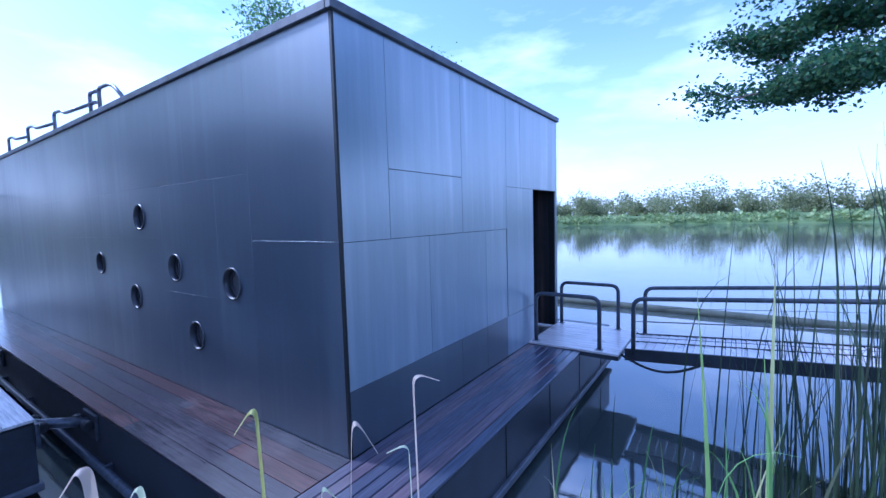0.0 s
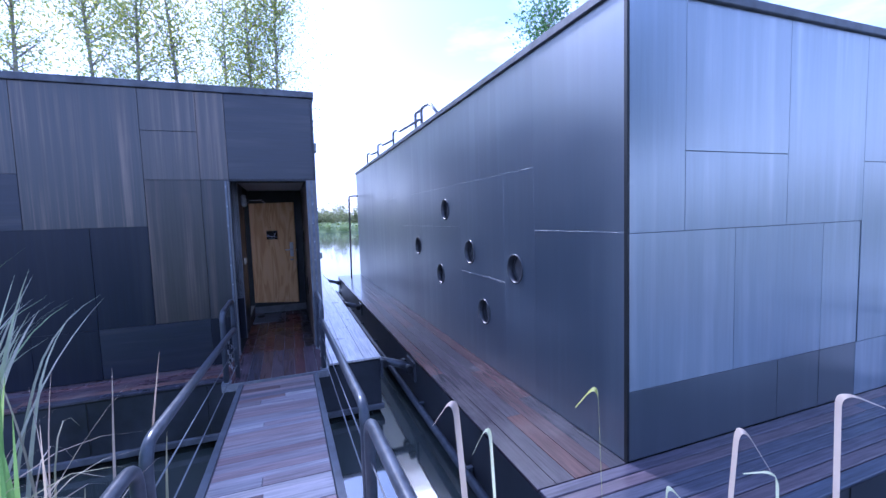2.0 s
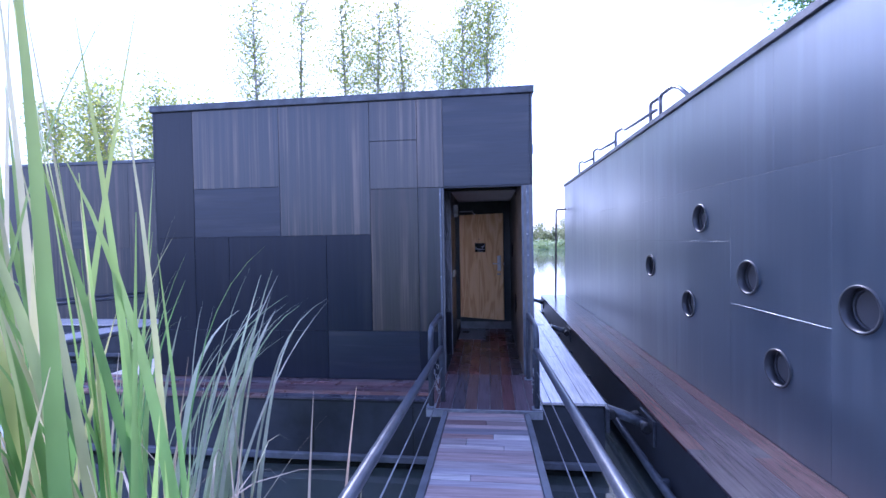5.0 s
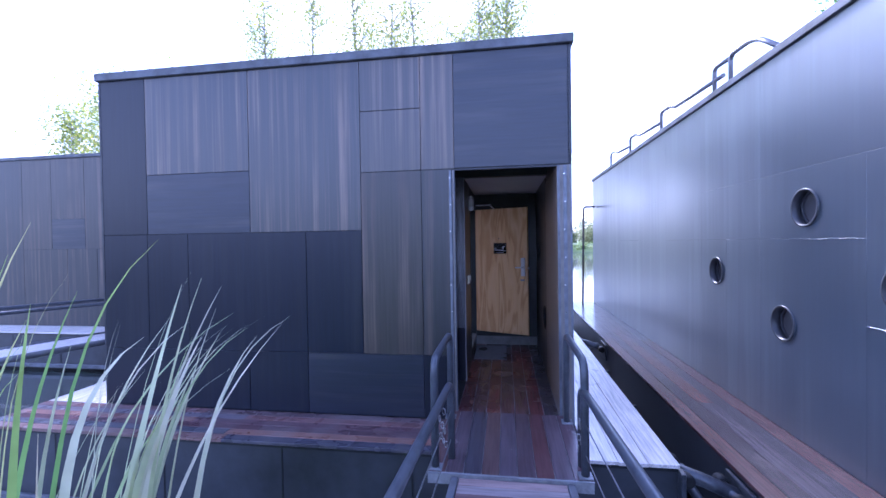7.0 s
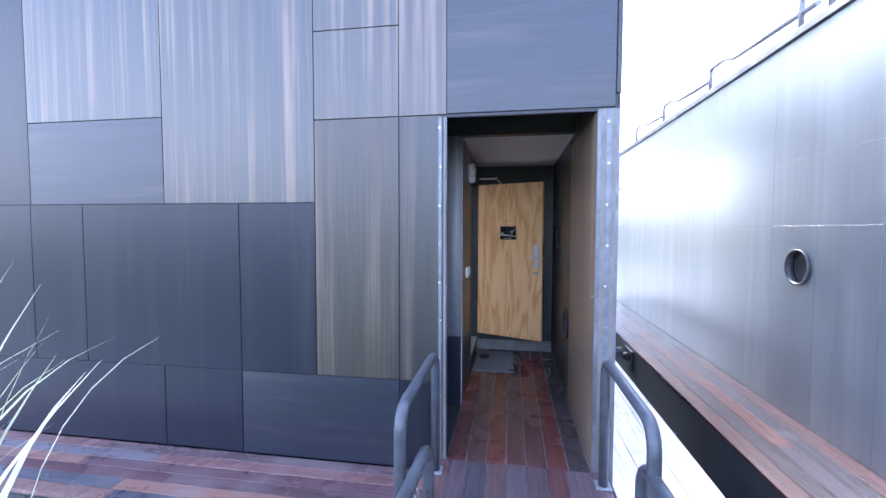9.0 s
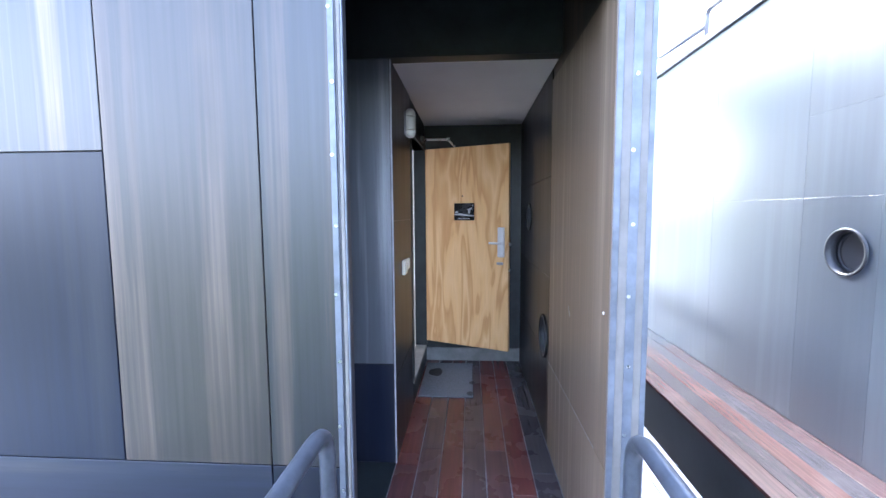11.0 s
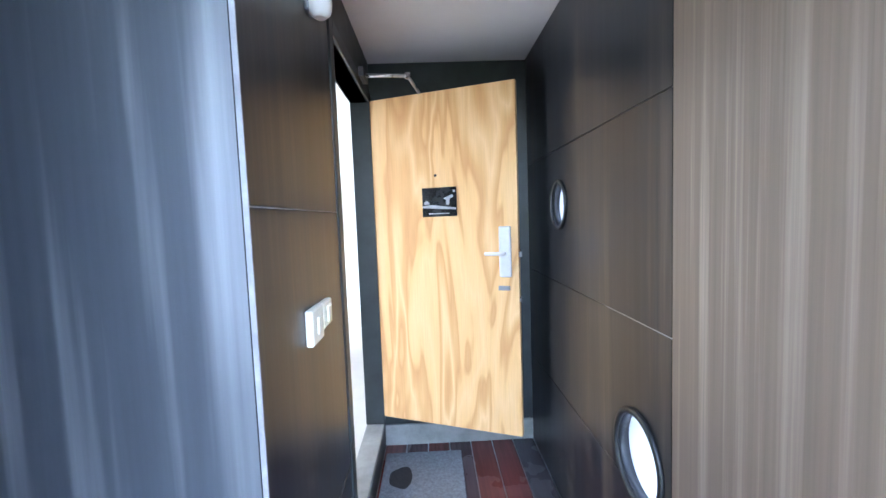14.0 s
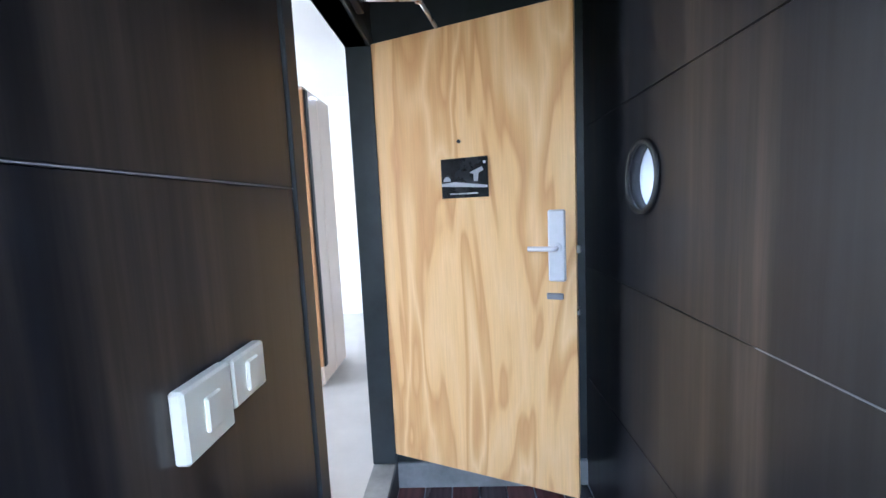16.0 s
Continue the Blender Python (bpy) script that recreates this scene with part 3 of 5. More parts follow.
part("joint_strip", box(W_J, -7.15, C_R - 0.0088, C_R - 0.001, 0.6385, 0.6415), M_JOINT, wall_right)
part("joint_strip", box(STEP_X - 0.004, STEP_X + 0.0015, C_L - 0.001, C_L + 0.0095, FLOOR, CEIL), M_JOINT, wall_left)
scuff = bmesh.new()
scuff.faces.new([scuff.verts.new((-7.63 + x, C_R - 0.0092, 1.115 + z)) for x, z in ((-0.026, 0.030), (-0.012, 0.034), (0.004, 0.014), (0.016, 0.010), (0.028, -0.012), (0.024, -0.022), (0.010, -0.014), (-0.004, -0.010), (-0.012, 0.006), (-0.022, 0.014))])
part("scuff", scuff, M_JOINT, wall_right, "pale scraped patch in the stain")
part("wall_plug", cylinder(bmesh.new(), (-7.06, C_R - 0.009, 1.25), (0, 1, 0), 0.007, 0.006, 10), M_WHITE, wall_right, "small white plastic plug")
N_BACK = -1.75
wall_niche = structure("wall_niche", add_box(add_box(bmesh.new(), STEP_X - 0.08, STEP_X - 0.008, N_BACK, C_L - 0.101, FLOOR, CEIL + 0.5), AX - 0.121, STEP_X - 0.081, N_BACK - 0.06, N_BACK, FLOOR - 0.05, CEIL + 0.5), M_BLACK, "dark niche walls beside the entrance")
panel_parts(wall_niche, "x", STEP_X - 0.008, 0.008, [(N_BACK, C_L - 0.001, 0.70, CEIL + 0.45), (N_BACK, -1.205, FLOOR, 0.70), (-1.205, C_L - 0.001, FLOOR, 0.70)], gap=0.002, niche=(0,), dark=(1, 2))

wall_end = structure("wall_end", box(C_END - 0.08, C_END, C_L - 0.1, C_R - 0.001, FLOOR - 0.03, CEIL), M_FRAME, "black-green end wall of the passage")
structure("skirting", box(C_END, C_END + 0.02, C_L + 0.002, C_R - 0.01, FLOOR, D_SILL - 0.06, 0.003), M_SILL, "grey skirting board at the end wall", "trim")

structure("ceiling", box(C_END - 0.1, STEP_X - 0.08, C_L - 0.12, C_R - 0.01, CEIL, CEIL + 0.06), M_CEIL, "pale grey painted passage ceiling", "ceiling")
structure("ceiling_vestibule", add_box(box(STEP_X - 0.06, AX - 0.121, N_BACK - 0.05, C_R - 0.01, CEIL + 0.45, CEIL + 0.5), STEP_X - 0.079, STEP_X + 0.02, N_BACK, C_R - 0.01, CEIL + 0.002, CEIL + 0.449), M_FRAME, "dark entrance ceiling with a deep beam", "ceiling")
structure("roof", box(A_BACK, AX - 0.02, A_L, A_R, A_TOP, A_TOP + 0.06), M_FASCIA, "flat dark steel roof of the cabin", "roof")
fascia = bmesh.new()
add_box(fascia, AX - 0.03, AX + 0.035, A_L - 0.035, A_R + 0.035, A_TOP + 0.004, A_TOP + 0.092, 0.006)
add_box(fascia, A_BACK, AX - 0.032, A_R - 0.03, A_R + 0.035, A_TOP + 0.004, A_TOP + 0.092, 0.006)
add_box(fascia, A_BACK, AX - 0.032, A_L - 0.035, A_L + 0.03, A_TOP + 0.004, A_TOP + 0.092, 0.006)
structure("roof_edge", fascia, M_FASCIA, "blue-grey steel roof edging with a rough top", "trim")
side_wall = bmesh.new()
for x0, x1, z0, z1 in ((A_BACK, -12.2, DECK, A_TOP), (-9.2, AX - 0.121, DECK, A_TOP), (-12.2, -9.2, DECK, 0.7), (-12.2, -9.2, 2.5, A_TOP)):
    add_box(side_wall, x0, x1, A_L, A_L + 0.1, z0, z1)
add_box(side_wall, A_BACK, A_BACK + 0.08, A_L + 0.101, A_R - 0.14, DECK, 0.6)
add_box(side_wall, A_BACK, A_BACK + 0.08, A_L + 0.101, A_R - 0.14, 2.95, A_TOP)
structure("wall_side", side_wall, M_PANEL, "dark stained outer side wall")

# sunlit room behind the doorway
room = bmesh.new()
for x0, x1, z0, z1 in ((-12.9, -12.2, 0.2, 2.9), (-9.2, D_NEAR + 0.3, 0.2, 2.9), (-12.2, -9.2, 0.2, 0.7), (-12.2, -9.2, 2.5, 2.9)):
    add_box(room, x0, x1, A_L + 0.101, A_L + 0.16, z0, z1)
add_box(room, D_NEAR + 0.22, D_NEAR + 0.3, A_L + 0.17, N_BACK - 0.07, 0.2, 2.9)
add_box(room, -12.9, C_END - 0.09, C_R - 0.06, C_R - 0.005, 0.2, 2.9)
add_box(room, -13.0, -12.91, A_L + 0.1, C_R, 0.2, 0.6)
add_box(room, -13.0, -12.91, A_L + 0.1, C_R, 2.6, 2.9)
add_box(room, -13.0, -12.91, A_L + 0.1, -4.0, 0.6, 2.6)
add_box(room, -13.0, -12.91, -2.9, C_R, 0.6, 2.6)
structure("wall_room", room, M_WHITE, "white painted walls of the bright room")
structure("floor_room", box(-12.9, D_NEAR + 0.3, A_L + 0.17, C_L - 0.102, 0.15, D_SILL - 0.03), M_ROOMFLOOR, "pale smooth room floor", "floor")
structure("ceiling_room", box(-12.9, D_NEAR + 0.3, A_L + 0.17, C_L - 0.102, 2.9, 2.95), M_WHITE, "white room ceiling", "ceiling")
structure("sill", box(D_FAR, D_NEAR, C_L - 0.102, C_L + 0.012, D_SILL - 0.03, D_SILL, 0.003), M_SILL, "grey stone sill of the doorway", "trim")
door_frame = bmesh.new()
add_box(door_frame, D_NEAR - 0.004, D_NEAR + 0.06, C_L - 0.105, C_L + 0.014, D_SILL + 0.001, D_TOP + 0.06, 0.003)
add_box(door_frame, D_FAR - 0.06, D_FAR + 0.004, C_L - 0.105, C_L + 0.014, D_SILL + 0.001, D_TOP + 0.06, 0.003)
add_box(door_frame, D_FAR + 0.005, D_NEAR - 0.005, C_L - 0.105, C_L + 0.014, D_TOP, D_TOP + 0.06, 0.003)
structure("door_frame", door_frame, M_FRAME, "dark green-black wooden door frame", "trim")
# area lamp added in the unseen side opening to brighten room and door
room_fill_data = bpy.data.lights.new("room_fill", "AREA")
room_fill_data.shape, room_fill_data.size, room_fill_data.size_y, room_fill_data.energy, room_fill_data.color = "RECTANGLE", 2.9, 1.7, 5.0, (0.93, 0.97, 1.0)
room_fill = new("room_fill", room_fill_data)
room_fill.matrix_world = look((-10.7, A_L + 0.06, 1.6), (-10.2, 0, 1.4))

# hull and decks of that cabin
def hull(name, x_front, y0, y1, x_back, z_deck, label):
    h = thing(name, (x_front, (y0 + y1) / 2, WATER), label, "pontoon")
    part("body", add_box(bmesh.new(), x_back, x_front - 0.01, y0 + 0.01, y1 - 0.01, WATER + 0.10, z_deck - 0.035), M_HULL, h)
    part("lip", add_box(bmesh.new(), x_back, x_front + 0.03, y0 - 0.02, y1 + 0.02, -0.80, -0.72, 0.01), M_LIP, h)
    part("float", add_box(bmesh.new(), x_back, x_front - 0.15, y0 + 0.12, y1 - 0.12, WATER - 0.5, WATER + 0.10), M_RUBBER, h)
    k = y0 + 0.9
    while k < y1 - 0.3:
        part("seam", box(x_front - 0.011, x_front - 0.004, k, k + 0.012, -0.70, z_deck - 0.04), M_BLACK, h)
        k += 1.22
    return h


A_FX, A_DR = -6.35, 1.0
hull("pontoon", A_FX, -5.75, A_DR, A_STERN, DECK, "black steel pontoon hull under the near cabin")


def plank_parts(parent, mat, along, a0, a1, b0, b1, z, width, thick=0.03, gap=0.005, lengths=(1.8, 3.2), seed=1, edge=0.002):
    """Planks side by side from b0 to b1, each row cut into lengths between a0 and a1."""
    rng = random.Random(seed)
    rows_n = max(1, round((b1 - b0) / width))
    w = (b1 - b0) / rows_n
    for i in range(rows_n):
        p = a0
        while p < a1 - 0.01:
            q = min(a1, p + rng.uniform(*lengths))
            if a1 - q < 0.5:
                q = a1
            lo, hi = b0 + i * w + gap / 2, b0 + (i + 1) * w - gap / 2
            dz = rng.uniform(-0.0015, 0.0015)
            span = (p + gap / 3, q - gap / 3, lo, hi) if along == "x" else (lo, hi, p + gap / 3, q - gap / 3)
            part("plank", box(*span, z - thick + dz, z + dz, edge), mat, parent)
            p = q


deck_front = structure("deck_front", box(-6.99, A_FX - 0.005, -5.74, C_L - 0.1, DECK - 0.06, DECK - 0.032), M_BLACK, "red-brown plank deck before the cabin", "deck")
plank_parts(deck_front, M_PLANK_Y, "y", -5.74, C_L - 0.10, -6.99, A_FX + 0.02, DECK, 0.105, seed=3)
deck_side = structure("deck_side", box(A_STERN, A_FX - 0.005, A_R + 0.012, A_DR - 0.01, DECK - 0.06, DECK - 0.032), M_BLACK, "plank deck along the cabin, coloured near white for sky sheen", "deck")
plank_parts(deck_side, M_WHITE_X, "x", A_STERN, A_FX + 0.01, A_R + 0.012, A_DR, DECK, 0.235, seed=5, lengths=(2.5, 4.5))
deck_left = structure("deck_left", box(A_BACK, -7.0, -5.74, A_L - 0.012, DECK - 0.06, DECK - 0.032), M_BLACK, "plank deck beside the cabin, coloured near white for sky sheen", "deck")
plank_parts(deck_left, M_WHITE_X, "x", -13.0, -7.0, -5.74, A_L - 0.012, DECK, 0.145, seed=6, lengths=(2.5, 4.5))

L_Y0, L_Y1, L_X = -0.95, 0.25, -5.87
floor_passage = structure("floor_passage", add_box(box(C_END, AX - 0.0, C_L, C_R, FLOOR - 0.07, FLOOR - 0.010), AX, L_X, L_Y0, L_Y1, FLOOR - 0.09, FLOOR - 0.010), M_JOINT, "red and grey plank floor of the entrance passage", "floor")
plank_parts(floor_passage, M_PLANK_IN, "x", C_END, AX, C_L + 0.002, C_R - 0.01, FLOOR, 0.143, seed=8, lengths=(1.6, 3.0), thick=0.009, gap=0.007, edge=0.0015)
plank_parts(floor_passage, M_PLANK_X, "x", AX, L_X, L_Y0, L_Y1, FLOOR, 0.133, seed=9, lengths=(1.2, 2.0), thick=0.009, edge=0.0015)
part("niche_base", box(STEP_X, AX - 0.122, N_BACK, C_L, FLOOR - 0.06, FLOOR - 0.002), M_FRAME, floor_passage)

part("edge_strip", box(L_X + 0.001, L_X + 0.02, L_Y0, L_Y1, FLOOR - 0.007, FLOOR + 0.002, 0.001), M_TRIM, floor_passage, "pale metal edge strip")

# ---- gangway ----
GY0, GY1 = -0.77, 0.115


def gz(x):
    return 0.02 + 0.07 * (x - L_X)


gangway = thing("gangway", (-3, (GY0 + GY1) / 2, gz(-3)), "sloping plank gangway with grey steel rails and wires", "gangway")
G_END = 0.9
rng = random.Random(21)
x = L_X + 0.02
while x < G_END:
    w = rng.choice((0.085, 0.10, 0.115, 0.13))
    cuts = [GY0 + 0.055, GY1 - 0.055] if rng.random() < 0.6 else [GY0 + 0.055, rng.uniform(-0.5, -0.15), GY1 - 0.055]
    for p, q in zip(cuts, cuts[1:]):
        z = gz(x + w / 2) + rng.uniform(-0.004, 0.004)
        b_ = box(x, x + w - 0.011, p + 0.002, q - 0.002, z - 0.028, z, 0.003)
        part("board", b_, M_GANG, gangway)
    x += w
bm = box(L_X + 0.02, G_END, GY0 + 0.055, GY1 - 0.055, -0.062, -0.05)
bmesh.ops.transform(bm, matrix=Matrix(((1, 0, 0, 0), (0, 1, 0, 0), (0.07, 0, 1, 0.02 - 0.07 * L_X), (0, 0, 0, 1))), verts=bm.verts)
part("tread_plate", bm, M_RUBBER, gangway)
for y in (GY0, GY1 - 0.053):
    bm = box(L_X + 0.02, G_END, y, y + 0.053, -0.16, 0.012, 0.004)
    bmesh.ops.transform(bm, matrix=Matrix(((1, 0, 0, 0), (0, 1, 0, 0), (0.07, 0, 1, 0.02 - 0.07 * L_X), (0, 0, 0, 1))), verts=bm.verts)
    part("side_beam", bm, M_LIP, gangway)


def rail_side(y):
    for x0, x1 in ((-6.08, -2.78), (-2.66, 0.7)):
        top0, top1 = gz(x0) + 0.645, gz(x1) + 0.665
        pts = bent([(x0, y, gz(x0) - 0.08), (x0, y, top0), (x1, y, top1), (x1, y, gz(x1) - 0.08)], 0.13)
        part("rail", tube(bmesh.new(), pts, 0.029, 12), M_STEEL, gangway)
        for h in (0.2, 0.42):
            part("wire", tube(bmesh.new(), [(x0, y, gz(x0) + h), (x1, y, gz(x1) + h)], 0.0045, 6), M_ROPE, gangway)


rail_side(GY0 - 0.025)
rail_side(GY1 + 0.085)


def hoop(y, x0, x1, z0, top, label, group):
    h = thing("hoop_rail", ((x0 + x1) / 2, y, z0), label, "hand rail", group)
    part("rail", tube(bmesh.new(), bent([(x0, y, z0), (x0, y, top), (x1, y, top), (x1, y, z0)], 0.13), 0.03, 12), M_STEEL, h)
    for xx in (x0, x1):
        part("foot_plate", box(xx - 0.05, xx + 0.05, y - 0.05, y + 0.05, z0, z0 + 0.01, 0.002), M_TRIM, h)
    return h


hoop(L_Y0 + 0.05, -6.85, -5.93, FLOOR, 0.87, "black steel hoop rail on the entrance landing", "landing rails")
hoop(L_Y1 - 0.05, -6.85, -5.93, FLOOR, 0.88, "black steel hoop rail on the entrance landing", "landing rails")

# short safety chains between the gangway rails and the landing rails
def chain(y, links):
    c = thing("safety_chain", (-6.0, y, 0.3), "bright galvanised chain hanging between two rails", "chain", "landing chains")
    for k in range(links):
        t = k / (links - 1)
        p = Vector((-5.97 - 0.1 * t, y + 0.02 * math.sin(k * 2.1), 0.52 - 0.36 * t - 0.03 * math.sin(math.pi * t)))
        loop = []
        for a in range(13):
            q = 2 * math.pi * a / 12
            across = Vector((0.3, 0.95, 0)) if k % 2 else Vector((0.95, -0.3, 0))
            loop.append(p + across * 0.013 * math.cos(q) + Vector((0.1, 0, 1)) * 0.026 * math.sin(q))
        part("link", tube(bmesh.new(), loop, 0.0045, 6, False), M_CHROME, c)


chain(GY1 + 0.075, 10)
chain(GY0 - 0.085, 8)

# ---- second cabin, beside the gap of water ----
BX, BY, B_R, B_TOP, B_BACK, B_DECK = -3.08, 2.29, 7.38, 3.53, -16.0, -0.10
PORTS = [(-6.97, 2.02), (-8.54, 1.35), (-6.03, 1.385), (-4.765, 1.275), (-5.60, 0.61), (-7.27, 0.93)]


def roof_edge(cabin, x0, x1, y0, y1, z):
    r = part("roof", box(x0, x1, y0, y1, z, z + 0.05), M_FASCIA, cabin)
    part("roof_edge", box(x1 - 0.03, x1 + 0.035, y0 - 0.035, y1 + 0.035, z + 0.003, z + 0.08, 0.006), M_FASCIA, r)
    part("roof_edge", box(x0, x1 - 0.032, y0 - 0.035, y0 + 0.03, z + 0.003, z + 0.08, 0.006), M_FASCIA, r)
    part("roof_edge", box(x0, x1 - 0.032, y1 - 0.03, y1 + 0.035, z + 0.003, z + 0.08, 0.006), M_FASCIA, r)


cabin_b = thing("floating_cabin", (-9.5, 4.8, B_DECK), "black boarded floating cabin with six round portholes", "cabin")
BD0, BD1, BD_TOP = 6.27, 7.26, 2.31
wf = bmesh.new()
add_box(wf, BX - 0.12, BX - PROUD, BY, BD0, B_DECK, B_TOP)
add_box(wf, BX - 0.12, BX - PROUD, BD0, B_R, BD_TOP, B_TOP)
add_box(wf, BX - 0.12, BX - PROUD, BD1, B_R, B_DECK, BD_TOP)
b_front = part("wall", wf, M_BLACK, cabin_b)
# all but the lowest boards get the colour lightened for sky sheen
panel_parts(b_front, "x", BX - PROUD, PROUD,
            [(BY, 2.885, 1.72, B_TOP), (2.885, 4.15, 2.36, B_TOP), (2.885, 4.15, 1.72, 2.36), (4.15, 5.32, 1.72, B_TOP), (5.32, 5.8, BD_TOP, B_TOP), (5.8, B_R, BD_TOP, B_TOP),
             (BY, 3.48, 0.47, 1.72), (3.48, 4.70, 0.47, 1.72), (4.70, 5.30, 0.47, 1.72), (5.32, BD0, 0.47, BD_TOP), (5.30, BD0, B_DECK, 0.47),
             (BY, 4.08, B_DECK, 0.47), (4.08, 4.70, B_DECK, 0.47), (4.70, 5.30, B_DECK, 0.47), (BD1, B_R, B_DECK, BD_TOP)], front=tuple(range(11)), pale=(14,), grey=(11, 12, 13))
b_side = part("wall", box(B_BACK, BX - 0.121, BY + 0.012, BY + 0.12, B_DECK, B_TOP), M_BLACK, cabin_b)
cut(b_side, [((x, BY, z), (0, 1, 0), 0.165, 0.18) for x, z in PORTS])
SIDE = [(-3.09, -4.36, 1.73, B_TOP), (-3.09, -4.36, B_DECK, 1.73), (-4.36, -5.65, 2.38, B_TOP), (-5.65, -7.62, 2.38, B_TOP), (-4.36, -5.01, B_DECK, 2.38),
        (-5.01, -6.33, 1.09, 2.38), (-5.01, -6.33, B_DECK, 1.09), (-6.33, -7.63, 1.745, 2.38), (-6.33, -7.63, B_DECK, 1.745), (-7.63, -8.30, B_DECK, 1.745), (-8.30, -8.95, B_DECK, 1.745),
        (-7.62, -8.95, 2.38, B_TOP), (-8.95, -10.2, 1.745, B_TOP), (-8.95, -10.2, B_DECK, 1.745), (-10.2, -11.5, 2.4, B_TOP), (-10.2, -11.5, B_DECK, 2.4), (-11.5, -13, 1.745, B_TOP), (-11.5, -13, B_DECK, 1.745), (-13, -14.6, B_DECK, B_TOP), (-14.6, -16, 1.745, B_TOP), (-14.6, -16, B_DECK, 1.745), (-7.63, -8.95, 1.745, 2.38)]
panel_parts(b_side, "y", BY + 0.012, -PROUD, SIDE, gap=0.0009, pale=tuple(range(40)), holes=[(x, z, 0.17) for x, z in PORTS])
part("wall", add_box(box(B_BACK, B_BACK + 0.1, BY + 0.121, B_R, B_DECK, B_TOP), B_BACK + 0.101, BX - 0.121, B_R - 0.12, B_R, B_DECK, B_TOP), M_PANEL, cabin_b)
inner = bmesh.new()
add_box(inner, BX - 1.4, BX - 0.121, BD0 - 0.1, BD0 - 0.02, B_DECK, B_TOP - 0.1)
add_box(inner, BX - 1.5, BX - 1.4, BD0 - 0.1, B_R - 0.121, B_DECK, B_TOP - 0.1)
part("passage_wall", inner, M_BLACK, cabin_b)
for x, z in PORTS:
    p = part("porthole", ring(bmesh.new(), (x, BY + 0.045, z), (0, 1, 0), 0.172, 0.155, 0.12), M_TRIM_DARK, cabin_b, "round black steel porthole")
    part("glass", cylinder(bmesh.new(), (x, BY + 0.085, z), (0, 1, 0), 0.156, 0.012, 32), M_GLASS_DARK, p)
    part("rim", ring(bmesh.new(), (x, BY + 0.07, z), (0, 1, 0), 0.156, 0.135, 0.016), M_TRIM_DARK, p)
roof_edge(cabin_b, B_BACK, BX, BY, B_R, B_TOP)
part("corner_strip", box(BX - 0.03, BX + 0.004, BY - 0.006, BY + 0.02, B_DECK, B_TOP, 0.003), M_BLACK, cabin_b)

B_FX, B_DL = -2.28, 1.46
hull("pontoon", B_FX, B_DL, 7.9, B_BACK, B_DECK, "black steel pontoon hull under the porthole cabin")
deck_b = structure("deck_b_front", box(BX, B_FX - 0.005, BY, 6.0, B_DECK - 0.06, B_DECK - 0.032), M_BLACK, "dark purple-brown plank deck with pale gaps", "deck")
plank_parts(deck_b, M_PLANK_B, "y", B_DL + 0.005, 6.0, BX + 0.002, B_FX + 0.02, B_DECK, 0.125, gap=0.008, edge=0.006, seed=11, lengths=(2.6, 4.5))
deck_b2 = structure("deck_b_side", box(B_BACK, BX - 0.005, B_DL + 0.01, BY - 0.004, B_DECK - 0.06, B_DECK - 0.032), M_BLACK, "weathered plank deck along the porthole cabin", "deck")
plank_parts(deck_b2, M_PALE_X, "x", B_BACK, BX, B_DL, BY - 0.004, B_DECK, 0.166, seed=12, lengths=(3.6, 6.5), gap=0.004)
deck_b3 = structure("landing_b", box(BX, -1.75, 6.02, 7.5, B_DECK - 0.06, B_DECK - 0.002), M_HULL, "dark landing platform before the open doorway", "deck")
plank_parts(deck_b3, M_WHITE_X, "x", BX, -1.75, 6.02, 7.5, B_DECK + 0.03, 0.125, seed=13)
hoop(6.12, -2.99, -2.03, B_DECK + 0.03, 0.69, "black steel hoop rail before the second cabin", "second cabin rails")
hoop(7.36, -3.0, -2.03, B_DECK + 0.03, 0.68, "black steel hoop rail before the second cabin", "second cabin rails")

gang_b = thing("gangway", (2, 6.75, 0.2), "far plank gangway with long dark steel rails", "gangway")
def gzb(x):
    return -0.06 + 0.075 * (x + 1.75)
part("deck", tube(bmesh.new(), [(-1.72, 6.75, gzb(-1.72) - 0.01), (7.0, 6.75, gzb(7.0) - 0.01)], 0.02, 6), M_HULL, gang_b)
x = -1.72
while x < 7.0:
    part("board", box(x, x + 0.112, 6.32, 7.18, gzb(x) - 0.028, gzb(x), 0.003), M_WHITE_X, gang_b)
    x += 0.12
for y in (6.28, 7.19):
    bm = box(-1.72, 7.0, y, y + 0.03, -0.16, 0.012, 0.004)
    bmesh.ops.transform(bm, matrix=Matrix(((1, 0, 0, 0), (0, 1, 0, 0), (0.075, 0, 1, -0.06 + 0.075 * 1.75), (0, 0, 0, 1))), verts=bm.verts)
    part("side_beam", bm, M_HULL, gang_b)
for y in (6.25, 7.24):
    for x0, x1 in ((-1.6, 6.8),):
        part("rail", tube(bmesh.new(), bent([(x0, y, gzb(x0) - 0.05), (x0, y, gzb(x0) + 0.74), (x1, y, gzb(x1) + 0.74), (x1, y, gzb(x1) - 0.05)], 0.13), 0.03, 10), M_STEEL, gang_b)
        for h in (0.2, 0.42):
            part("wire", tube(bmesh.new(), [(x0, y, gzb(x0) + h), (x1, y, gzb(x1) + h)], 0.0045, 5), M_ROPE, gang_b)
    for x in (1.2, 4.0):
        part("post", tube(bmesh.new(), [(x, y, gzb(x) - 0.05), (x, y, gzb(x) + 0.74)], 0.02, 8), M_STEEL, gang_b)
